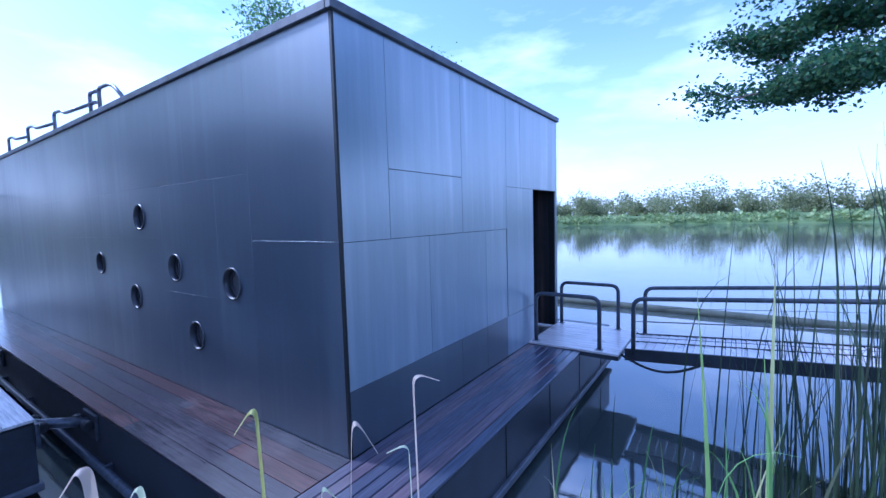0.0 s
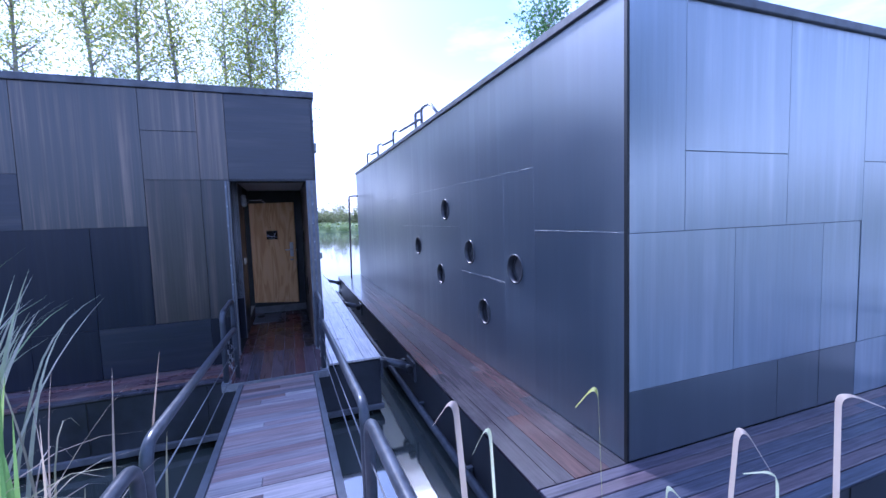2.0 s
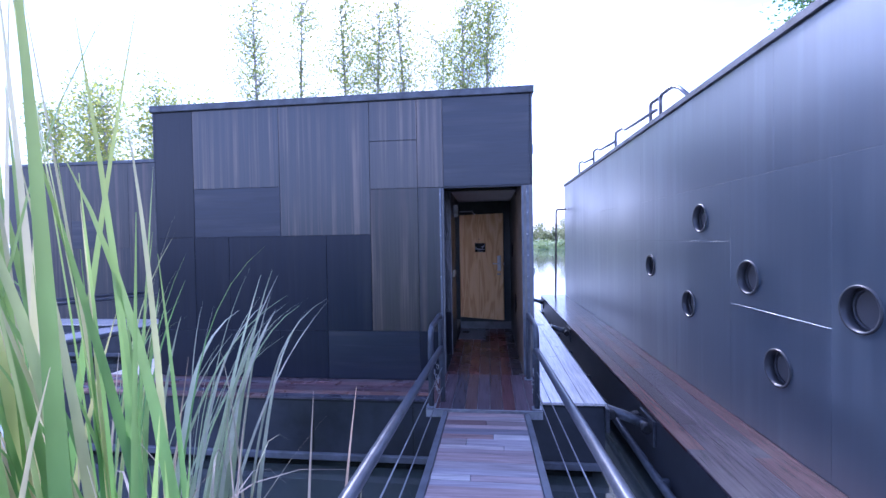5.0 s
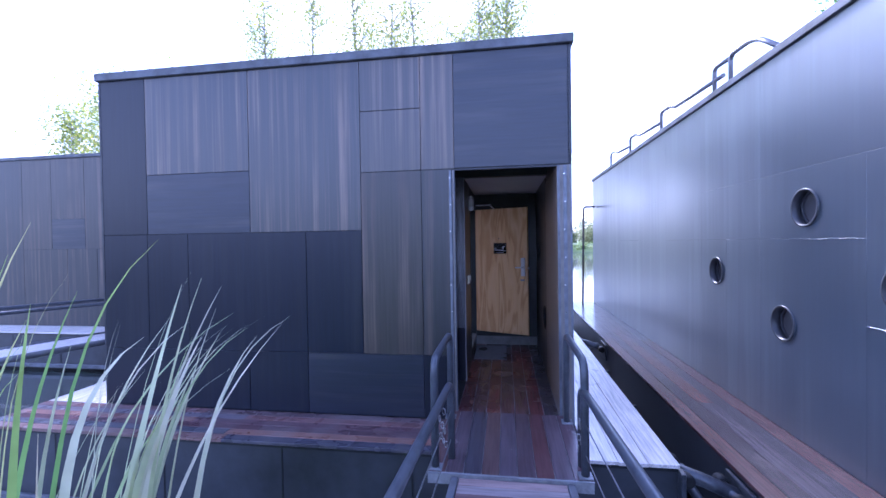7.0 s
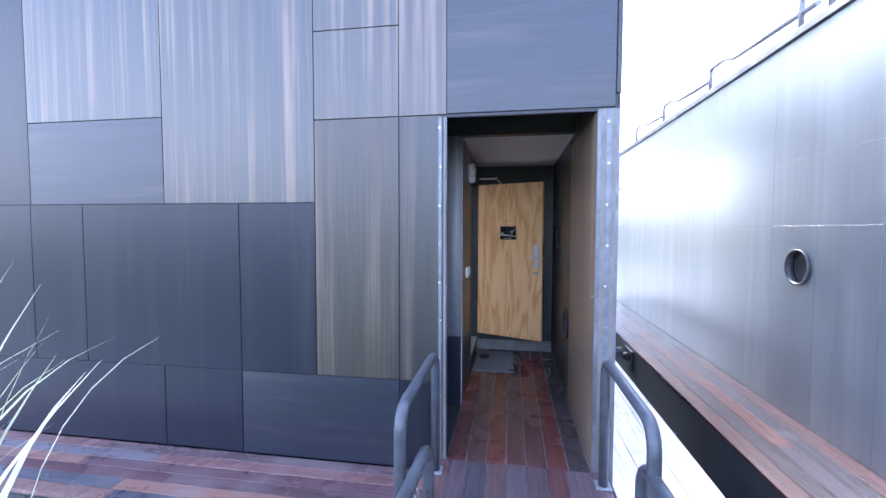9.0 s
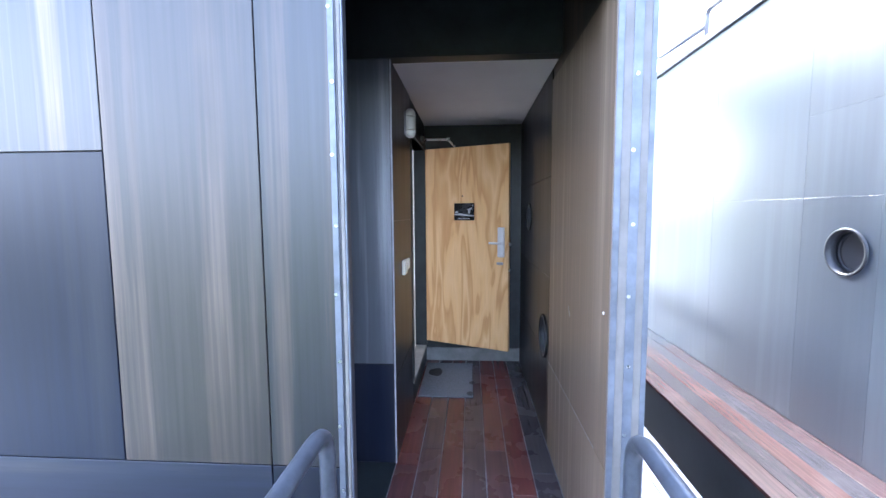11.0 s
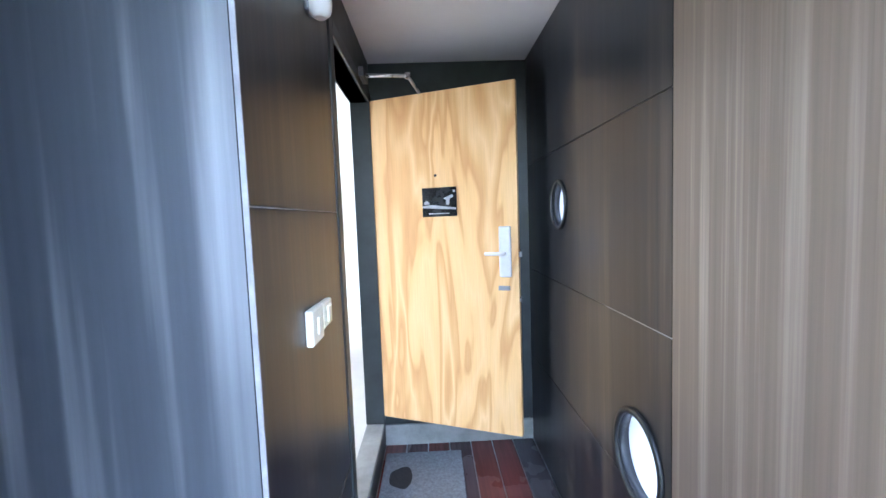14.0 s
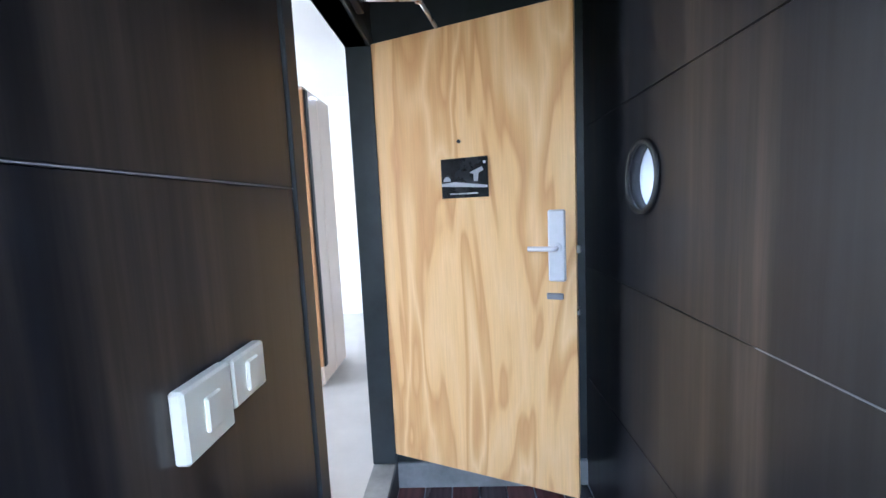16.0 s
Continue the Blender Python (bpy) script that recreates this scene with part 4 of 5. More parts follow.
mooring_rope = thing("mooring_rope", (-1.6, 6.1, -0.3), "slack dark rope hanging under the far gangway", "rope")
part("rope", tube(bmesh.new(), [(-1.78 + t * 1.1, 6.2, -0.10 - 0.2 * math.sin(math.pi * t) + 0.06 * t) for t in [k / 16 for k in range(17)]], 0.018, 8), M_RUBBER, mooring_rope)

# roof guard rails of the second cabin
guard = thing("roof_guard_rail", (-10.4, 2.5, B_TOP + 0.05), "pale grey pipe guard rail on the flat roof", "guard rail")
M_PIPE = plain("pale_pipe", (0.22, 0.21, 0.22), 0.4, 0.3, 0.2, 9)
G_TOP = B_TOP + 0.48
for x, nxt, low in ((-14.3, -12.6, B_TOP + 0.3), (-12.6, -10.75, B_TOP + 0.3), (-10.75, -8.62, B_TOP + 0.3), (-8.45, -7.5, B_TOP + 0.14)):
    part("rail", tube(bmesh.new(), bent([(x, 2.42, B_TOP + 0.05), (x, 2.42, G_TOP), (x + 0.42, 2.42, G_TOP - 0.02), (x + 0.62, 2.42, G_TOP - 0.1), (nxt, 2.42, low)], 0.09), 0.028, 10), M_PIPE, guard)
part("post", tube(bmesh.new(), bent([(-8.85, 2.42, B_TOP + 0.05), (-8.85, 2.42, G_TOP), (-8.5, 2.42, G_TOP - 0.03)], 0.09), 0.028, 10), M_PIPE, guard)

bracket = thing("pipe_bracket", (-15.6, 2.2, B_DECK), "thin brown pipe with a bent arm at the cabin end", "pipe")
part("pipe", tube(bmesh.new(), bent([(-15.6, 2.26, 2.75), (-15.6, 1.95, 2.75), (-15.6, 1.9, B_DECK)], 0.08), 0.03, 8), M_BARK, bracket)

# pipe along the hull and the links between the pontoons
hull_pipe = thing("hull_pipe", (-9, 1.40, -0.66), "black pipe running along the pontoon above the water", "pipe")
part("pipe", tube(bmesh.new(), [(-16, 1.40, -0.66), (-2.5, 1.40, -0.66)], 0.045, 12), M_STEEL, hull_pipe)
for x in np.arange(-15.5, -2.6, 1.6):
    part("clamp", box(x, x + 0.05, 1.40, 1.47, -0.72, -0.60, 0.004), M_STEEL, hull_pipe)


M_LINK = plain("worn_link_steel", (0.10, 0.105, 0.12), 0.32, 0.5, 0.4, 18)


def link(x):
    k = thing("pontoon_link", (x, 1.22, -0.40), "black steel link with round bollards joining two pontoons", "mooring link", "pontoon links")
    part("plate", box(x - 0.26, x + 0.14, 0.985, 1.02, -0.34, -0.08, 0.004), M_LINK, k)
    part("plate", box(x - 0.16, x + 0.24, 1.435, 1.465, -0.44, -0.16, 0.004), M_LINK, k)
    part("arm", tube(bmesh.new(), [(x - 0.10, 0.99, -0.15), (x - 0.04, 1.2, -0.20), (x + 0.06, 1.45, -0.27)], 0.055, 12), M_LINK, k)
    for dx, y, z in ((-0.09, 1.05, -0.16), (0.03, 1.38, -0.25)):
        part("crossbar", tube(bmesh.new(), [(x + dx - 0.15, y, z), (x + dx + 0.15, y, z)], 0.035, 10), M_LINK, k)
        for side in (-0.15, 0.15):
            part("bollard", tube(bmesh.new(), [(x + dx + side - 0.045, y, z), (x + dx + side - 0.035, y, z), (x + dx + side + 0.035, y, z), (x + dx + side + 0.045, y, z)], [0.04, 0.055, 0.055, 0.04], 12), M_RUBBER, k)
    return k


for x in (-6.42, -11.0, -15.4):
    link(x)

# ---- third cabin, beyond the reeds ----
CX, CY0, CY1, C_TOP = -11.1, -12.6, -6.9, 3.85
cabin_c = thing("floating_cabin", (-16, -9.7, DECK), "more distant dark boarded floating cabin", "cabin")
cf = part("wall", box(CX - 0.12, CX - PROUD, CY0, CY1, DECK, C_TOP), M_BLACK, cabin_c)
panel_parts(cf, "x", CX - PROUD, PROUD,
            [(CY1, -8.3, 1.9, C_TOP), (CY1, -8.3, DECK, 1.9), (-8.3, -9.2, 1.75, C_TOP), (-9.2, -9.9, 1.75, C_TOP), (-9.9, -10.8, 2.45, C_TOP), (-9.9, -10.8, 1.75, 2.45), (-10.8, -11.6, 1.75, C_TOP), (-11.6, CY0, 1.75, C_TOP),
             (-8.3, -9.6, DECK, 1.75), (-9.6, -10.4, DECK, 1.75), (-10.4, -11.6, DECK, 1.75), (-11.6, CY0, DECK, 1.75)], across=(5,))
part("wall", add_box(box(-23, CX - 0.121, CY1 - 0.1, CY1, DECK, C_TOP), -23, CX - 0.121, CY0, CY0 + 0.1, DECK, C_TOP), M_PANEL, cabin_c)
roof_edge(cabin_c, -23, CX, CY0, CY1, C_TOP)
hull("pontoon", CX + 0.65, CY0 - 0.6, CY1 + 0.6, -23, DECK, "black pontoon hull under the distant cabin")
deck_c = structure("deck_c", box(CX, CX + 0.645, CY0 - 0.6, CY1 + 0.6, DECK - 0.06, DECK - 0.032), M_BLACK, "pale plank deck before the distant cabin", "deck")
plank_parts(deck_c, M_WHITE_X, "y", CY0 - 0.6, CY1 + 0.6, CX + 0.002, CX + 0.66, DECK, 0.13, seed=14, lengths=(2.5, 4))
gang_c = thing("gangway", (-8.2, -8.3, 0), "distant plank gangway with dark rails", "gangway")
for k in range(40):
    x = CX + 0.66 + k * 0.12
    part("board", box(x, x + 0.11, -8.5, -7.65, 0.0 + 0.008 * k - 0.03, 0.0 + 0.008 * k, 0.003), M_WHITE_X, gang_c)
for y in (-8.55, -7.60):
    part("side_beam", tube(bmesh.new(), [(CX + 0.66, y, -0.02), (CX + 5.4, y, 0.28)], 0.05, 8), M_LIP, gang_c)
    part("rail", tube(bmesh.new(), bent([(CX + 0.2, y, 0.0), (CX + 0.2, y, 0.66), (CX + 5.4, y, 0.95), (CX + 5.4, y, 0.2)], 0.13), 0.032, 10), M_STEEL, gang_c)

# ---- entrance passage: the door and small fittings ----
HINGE = Vector((D_FAR - 0.005, C_L + 0.006, 0.30))
SWING = math.atan2(0.835, 0.345)   # leaf direction in plan, from +x
DW, DH, DT = 0.90, 1.99, 0.042
door = thing("door", HINGE, "open plywood door with bold wavy grain, ajar into the passage", "door")
door.rotation_euler = (0, 0, SWING)


def door_part(name, bm, mat, parent, label=""):
    """bm in the leaf's own places: x along the leaf, -y to the passage, z up."""
    at = ORIGIN[parent]
    bm.transform(Matrix.Translation(HINGE))
    return part(name, bm, mat, parent, label)


leaf = door_part("leaf", box(0.0, DW, 0.0, DT, 0, DH, 0.002), M_PLY, door)
SZ = 1.575 - 0.30   # sign's middle above the leaf's foot
sign = door_part("sign", box(0.336, 0.552, -0.006, -0.001, SZ - 0.005, SZ + 0.165, 0.002), M_SIGN, door, "black name plate with a faint grey picture")
pier = bmesh.new()
pier.faces.new([pier.verts.new((x, -0.0075, SZ + z)) for x, z in ((0.338, 0.060), (0.40, 0.064), (0.548, 0.044), (0.548, 0.034), (0.338, 0.048))])
door_part("picture", pier, M_SIGN_PALE, sign)
dome = bmesh.new()
dome.faces.new([dome.verts.new((0.365 + 0.018 * math.cos(a), -0.0075, SZ + 0.068 + 0.02 * math.sin(a))) for a in [math.pi * k / 8 for k in range(9)]])
door_part("picture", dome, M_SIGN_PALE, sign)
pavilion = bmesh.new()
pavilion.faces.new([pavilion.verts.new((x, -0.0075, SZ + z)) for x, z in ((0.47, 0.100), (0.525, 0.122), (0.532, 0.108), (0.51, 0.096), (0.506, 0.062), (0.488, 0.064), (0.488, 0.094))])
door_part("picture", pavilion, M_SIGN_PALE, sign)
door_part("picture", cylinder(bmesh.new(), (0.537, -0.007, SZ + 0.14), (0, 1, 0), 0.006, 0.002, 12), M_SIGN_PALE, sign)
door_part("lettering", add_box(add_box(bmesh.new(), 0.378, 0.41, -0.0085, -0.0062, SZ + 0.010, SZ + 0.016), 0.416, 0.505, -0.0085, -0.0062, SZ + 0.010, SZ + 0.016), M_SIGN_PALE, sign)
door_part("peephole", cylinder(bmesh.new(), (0.425, -0.003, SZ + 0.235), (0, 1, 0), 0.008, 0.012, 12), M_BLACK, door)
LZ = 0.90
lock = door_part("lock_plate", box(0.795, 0.862, -0.022, -0.001, LZ + 0.02, LZ + 0.305, 0.006), M_NICKEL, door, "tall brushed chrome card lock plate")
door_part("lever", tube(bmesh.new(), bent([(0.83, -0.02, LZ + 0.155), (0.83, -0.065, LZ + 0.155), (0.725, -0.062, LZ + 0.155)], 0.02), 0.010, 10), M_NICKEL, lock)
door_part("rose", cylinder(bmesh.new(), (0.83, -0.028, LZ + 0.155), (0, 1, 0), 0.02, 0.014, 20), M_NICKEL, lock)
door_part("key_cylinder", box(0.785, 0.85, -0.014, -0.001, LZ - 0.055, LZ - 0.03, 0.003), M_TRIM, door)
door_part("latch", box(DW - 0.001, DW + 0.014, 0.01, 0.03, LZ + 0.13, LZ + 0.16, 0.002), M_CHROME, door)
door_part("latch", box(DW - 0.001, DW + 0.01, 0.01, 0.03, LZ - 0.12, LZ - 0.09, 0.002), M_CHROME, door)
for z in (0.2, 1.0, 1.75):
    door_part("hinge", cylinder(bmesh.new(), (-0.004, 0.03, z), (0, 0, 1), 0.008, 0.1, 10), M_TRIM_DARK, door)

closer = thing("door_closer", (-9.35, C_L, 2.34), "thin silver door closer arm above the leaf", "door closer")
tip = HINGE + Vector((math.cos(SWING), math.sin(SWING), 0)) * 0.34
part("arm", tube(bmesh.new(), [(-9.40, C_L + 0.03, 2.335), (-9.44, -0.585, 2.34)], 0.010, 8), M_CHROME, closer)
part("arm", tube(bmesh.new(), [(-9.44, -0.585, 2.34), (tip.x, tip.y, 2.296)], 0.009, 8), M_CHROME, closer)
part("elbow", cylinder(bmesh.new(), (-9.44, -0.585, 2.34), (0, 0, 1), 0.015, 0.03, 12), M_CHROME, closer)
part("bracket", box(-9.47, -9.33, C_L + 0.0145, C_L + 0.045, 2.31, 2.36, 0.004), M_TRIM_DARK, closer)


def switch_plate(x0, x1, z0, z1, name, label):
    s = thing(name, ((x0 + x1) / 2, C_L + 0.01, z0), label, "switch", "passage switches")
    part("plate", box(x0, x1, C_L + 0.008, C_L + 0.03, z0, z1, 0.004), M_PLASTIC, s)
    cx, cz = (x0 + x1) / 2, (z0 + z1) / 2
    part("button", box(cx - 0.018, cx + 0.018, C_L + 0.03, C_L + 0.037, cz - 0.026, cz + 0.026, 0.003), M_PLASTIC, s)


switch_plate(-8.347, -8.235, 1.218, 1.32, "switch_box", "square white plastic switch box on the dark wall")
switch_plate(-8.455, -8.352, 1.238, 1.318, "door_bell", "small white plastic bell push on the dark wall")

wall_lamp = thing("bulkhead_lamp", (-8.44, C_L, 2.285), "grey bulkhead lamp with a frosted rounded lens, unlit", "lamp")
part("base", box(-8.47, -8.41, C_L + 0.008, C_L + 0.022, 2.20, 2.37, 0.004), M_TRIM, wall_lamp)
for name, z0, z1, mat in (("lower_cap", 2.185, 2.235, M_WHITE), ("lens", 2.239, 2.335, M_LAMP), ("upper_cap", 2.339, 2.385, M_LAMP)):
    zs = [z0 + (z1 - z0) * k / 4 for k in range(5)]
    lens_r = {"lower_cap": [0.018, 0.032, 0.037, 0.038, 0.038], "lens": [0.038] * 5, "upper_cap": [0.037, 0.037, 0.035, 0.03, 0.02]}[name]
    part(name, tube(bmesh.new(), [(-8.44, C_L + 0.048, z) for z in zs], lens_r, 14), mat, wall_lamp)

for x, z, q in PORT_IN:
    p = thing("porthole", (x, 0.22, z), "round steel-lined porthole through the wall", "porthole", "passage portholes")
    # white ring added behind the pane to bounce daylight onto it
    part("lining", ring(bmesh.new(), (x, 0.245, z), (0, 1, 0), q - 0.001, q - 0.01, 0.10), M_WHITE, p)
    part("inner_lining", ring(bmesh.new(), (x, 0.170, z), (0, 1, 0), q - 0.001, q - 0.01, 0.035), M_TRIM_DARK, p)
    part("rim", ring(bmesh.new(), (x, C_R - 0.014, z), (0, 1, 0), q + 0.006, q - 0.012, 0.014), M_BLACK, p)
    pane = bmesh.new()
    pane.faces.new([pane.verts.new((x + (q - 0.011) * math.cos(a), 0.188, z + (q - 0.011) * math.sin(a))) for a in [2 * math.pi * k / 32 for k in range(32)]])
    g = part("glass", pane, M_GLASS, p)
    g.visible_shadow = False

mat_ob = thing("doormat", (-9.3, -0.58, FLOOR), "grey fibre doormat with dark wet patches", "doormat")
part("mat", box(-9.70, -8.89, -0.83, -0.35, FLOOR, FLOOR + 0.012, 0.004), M_MAT, mat_ob)
for cx, cy, rx, ry in ((-9.43, -0.72, 0.10, 0.075), (-9.18, -0.36, 0.035, 0.03), (-8.95, -0.38, 0.04, 0.03)):
    bm = bmesh.new()
    vs = [bm.verts.new((cx + rx * math.cos(a) * (1 + 0.15 * math.sin(3 * a)), cy + ry * math.sin(a) * (1 + 0.12 * math.cos(2 * a)), FLOOR + 0.0165)) for a in [2 * math.pi * k / 20 for k in range(20)]]
    bm.faces.new(vs)
    part("wet_patch", bm, M_STAIN, mat_ob)

bench = thing("shoe_bench", (-7.7, -1.4, FLOOR), "low black bench with a grey top in the niche", "bench")
part("body", box(-7.92, -7.3, -1.73, -1.13, FLOOR, 0.535, 0.004), M_BLACK, bench)
part("top", box(-7.925, -7.28, -1.74, -1.11, 0.535, 0.57, 0.005), M_BENCH, bench)

for x, z, s in ((-7.55, 3.05, 0.09), (-7.5, 1.35, 0.06)):
    w = thing("outside_lamp", (x, A_R, z), "small pale box lamp on the cabin's outer wall", "lamp", "outside lamps")
    part("base", box(x - s, x + s, A_R + 0.011, A_R + 0.03, z - s, z + s, 0.004), M_TRIM, w)
    part("lens", box(x - s * 0.8, x + s * 0.8, A_R + 0.03, A_R + 0.075, z - s * 0.8, z + s * 0.8, 0.01), M_LAMP, w)

# room fittings glimpsed through the doorway
partition = thing("wardrobe", (-11.0, -1.95, 0.22), "pale peach glossy wardrobe inside the bright room", "wardrobe")
part("body", box(-11.3, -10.72, -2.4, -1.55, 0.22, 2.42, 0.004), M_PEACH, partition)
for x0, x1 in ((-11.3, -11.01), (-11.01, -10.72)):
    part("door", box(x0 + 0.002, x1 - 0.002, -1.548, -1.53, 0.24, 2.42, 0.003), M_PEACH, partition)
part("end_strip", box(-10.719, -10.66, -1.61, -1.51, 0.40, 2.38, 0.003), M_ROOMWOOD, partition, "orange-brown wooden edge")
part("shadow_gap", box(-10.719, -10.67, -1.509, -1.495, 0.40, 2.38, 0.002), M_BLACK, partition)
back_panel = thing("wall_panel", (-12.88, -2.0, 1.3), "peach laminate panel on the white back wall", "panel")
part("panel", box(-12.90, -12.87, -2.4, -1.72, 1.32, 2.02, 0.004), M_PEACH, back_panel)

# ---- reeds ----
def blade(bm, base, height, lean, droop, width, rng, steps=12):
    """A reed leaf: folded, tapering, leaning by lean (dx, dy) and drooping towards its tip."""
    base = Vector(base)
    lean = Vector((lean[0], lean[1], 0))
    ld = lean.normalized() if lean.length > 1e-4 else Vector((1, 0, 0))
    facing = Vector((-ld.y, ld.x, 0))
    turn = rng.uniform(-0.9, 0.9)
    facing = (facing * math.cos(turn) + ld * math.sin(turn)).normalized()
    fold = ld * width * 0.18
    rows_b = []
    for i in range(steps + 1):
        t = i / steps
        d = max(0.0, t - 0.6) / 0.4
        p = base + Vector((0, 0, height * (t - droop * 0.55 * d ** 2.2))) + lean * height * (t ** 1.6) + ld * droop * height * 0.35 * d ** 1.8
        w = width * 0.5 * min(1.0, 0.45 + 2.2 * t) * (1 - max(0, t - 0.35) / 0.65) ** 0.75
        w = max(w, 0.0008)
        rows_b.append((bm.verts.new(p - facing * w), bm.verts.new(p + fold * (1 - t)), bm.verts.new(p + facing * w)))
    for a, c in zip(rows_b, rows_b[1:]):
        bm.faces.new((a[0], a[1], c[1], c[0])).smooth = True
        bm.faces.new((a[1], a[2], c[2], c[1])).smooth = True


def reed_bed(name, mat, count, seed, where, height, lean, droop, width, label):
    rng = random.Random(seed)
    bm = bmesh.new()
    for _ in range(count):
        x, y = where(rng)
        z = max(ground_height(x, y), WATER - 0.15)
        blade(bm, (x, y, z), rng.uniform(*height), (rng.gauss(*lean[0]), rng.gauss(*lean[1])), max(0, rng.gauss(*droop)), rng.uniform(*width), rng)
    return tagged(part(name, bm, mat), label, "reeds", kind="stuff")


def patch(cx, cy, sx, sy):
    return lambda r: (cx + r.gauss(0, sx), cy + r.gauss(0, sy))


reed_bed("tall_reeds", M_REED, 420, 31, lambda r: (max(-2.9, -2.5 + r.gauss(0, 0.36)), min(-1.2, -1.76 + r.gauss(0, 0.33))), (2.0, 4.1), ((0.04, 0.07), (-0.12, 0.09)), (0.04, 0.06), (0.028, 0.062), "dense tall green reeds with broad leaning leaves")
reed_bed("broken_reeds", M_REED_DRY, 230, 32, patch(-2.8, -1.6, 0.36, 0.26), (1.2, 2.5), ((0.0, 0.13), (-0.02, 0.14)), (0.35, 0.3), (0.014, 0.032), "dry broken beige reed leaves among the green")
reed_bed("slender_reeds", M_REED_PALE, 34, 33, patch(-5.0, -2.95, 0.22, 0.24), (2.0, 2.7), ((-0.10, 0.08), (0.2, 0.08)), (0.08, 0.08), (0.042, 0.068), "slender pale reed leaves before the cabin deck")
reed_bed("blade_reeds", M_REED, 16, 38, patch(-4.6, -3.1, 0.25, 0.25), (2.4, 3.2), ((0.0, 0.05), (0.08, 0.10)), (0.12, 0.1), (0.04, 0.06), "broad green reed blades before the cabin deck")
reed_bed("low_reeds", M_REED, 90, 36, patch(-3.0, -3.1, 0.5, 0.4), (1.3, 2.2), ((0.0, 0.12), (-0.05, 0.15)), (0.1, 0.15), (0.015, 0.03), "lower green reeds in the shallow water")
reed_bed("lake_reeds", M_REED_DARK, 360, 34, lambda r: (0.55 + r.gauss(0, 0.6), 3.4 + r.gauss(0, 0.6)), (1.0, 2.3), ((0.0, 0.09), (0.0, 0.09)), (0.05, 0.1), (0.008, 0.018), "thin dark reeds standing in the lake margin")
reed_bed("lake_stalks", M_REED_DARK, 22, 35, lambda r: (-0.25 + r.gauss(0, 0.35), 3.6 + r.gauss(0, 0.4)), (2.2, 3.2), ((0.0, 0.07), (0.02, 0.07)), (0.1, 0.12), (0.012, 0.02), "tall thin dark reed stalks")
reed_bed("lake_reeds_low", M_REED, 70, 37, lambda r: (-0.85 + min(0.5, r.gauss(0, 0.4)), 2.75 + r.gauss(0, 0.35)), (0.9, 1.6), ((0.03, 0.08), (0.02, 0.08)), (0.12, 0.15), (0.012, 0.024), "green reeds standing at the water edge")


def bent_reed(base, apex, tip, width, mat):
    k = thing("bent_reed", base, "single dry reed leaf bent over at its top", "reed", "bent reeds")
    bm = bmesh.new()
    base, apex, tip = Vector(base), Vector(apex), Vector(tip)
    width *= 2.9
    pts = bent([base, apex, tip], 0.09, 10)
    side = Vector((0.75, -0.65, 0)).normalized()
    rows_b = []
    for i, p in enumerate(pts):
        t = i / (len(pts) - 1)
        w = width * 0.5 * (1 - 0.75 * t ** 2)
        rows_b.append((bm.verts.new(p - side * w), bm.verts.new(p + Vector((0, 0, w * 0.4))), bm.verts.new(p + side * w)))
    for a, c in zip(rows_b, rows_b[1:]):
        bm.faces.new((a[0], a[1], c[1], c[0])).smooth = True
        bm.faces.new((a[1], a[2], c[2], c[1])).smooth = True
    part("leaf", bm, mat, k)


ACROSS = Vector((0.823, 0.567, 0))


def bent_at(apex, base_off, tip_off, drop, width, mat):
    apex = Vector(apex)
    foot = apex + ACROSS * base_off
    bent_reed((foot.x, foot.y, 0.0), apex, apex + ACROSS * tip_off - Vector((0, 0, drop)), width, mat)


bent_at((-1.21, 0.40, 1.575), 0.05, -0.042, 0.06, 0.010, M_REED_GOLD)
bent_at((-0.94, 0.385, 1.63), -0.09, 0.034, 0.06, 0.007, M_REED_DRY)
bent_at((-0.86, 0.425, 1.69), 0.02, 0.036, 0.012, 0.005, M_REED_DRY)
bent_at((-1.516, 0.23, 1.461), 0.12, -0.07, 0.10, 0.014, M_REED_DRY)
bent_at((-1.47, 0.30, 1.40), 0.07, -0.05, 0.10, 0.009, M_REED_PALE)
bent_at((-1.10, 0.45, 1.43), -0.02, 0.03, 0.03, 0.006, M_REED_PALE)
bent_at((-1.02, 0.60, 1.46), 0.03, -0.045, 0.02, 0.005, M_REED_PALE)

# ---- trees ----
def leaf_cloud(bm, centre, spread, count, size, rng, flat=1.0):
    for _ in range(count):
        p = Vector(centre) + Vector((rng.gauss(0, spread), rng.gauss(0, spread), rng.gauss(0, spread * flat)))
        d = Vector((rng.uniform(-1, 1), rng.uniform(-1, 1), rng.uniform(-0.7, 0.7))).normalized()
        s = d.orthogonal().normalized()
        s = (s * math.cos(rng.uniform(0, 6.28)) + d.cross(s) * math.sin(rng.uniform(0, 6.28))).normalized()
        a = size * rng.uniform(0.6, 1.3)
        bm.faces.new([bm.verts.new(q) for q in (p, p + d * a * 0.5 + s * a * 0.28, p + d * a, p + d * a * 0.5 - s * a * 0.28)])


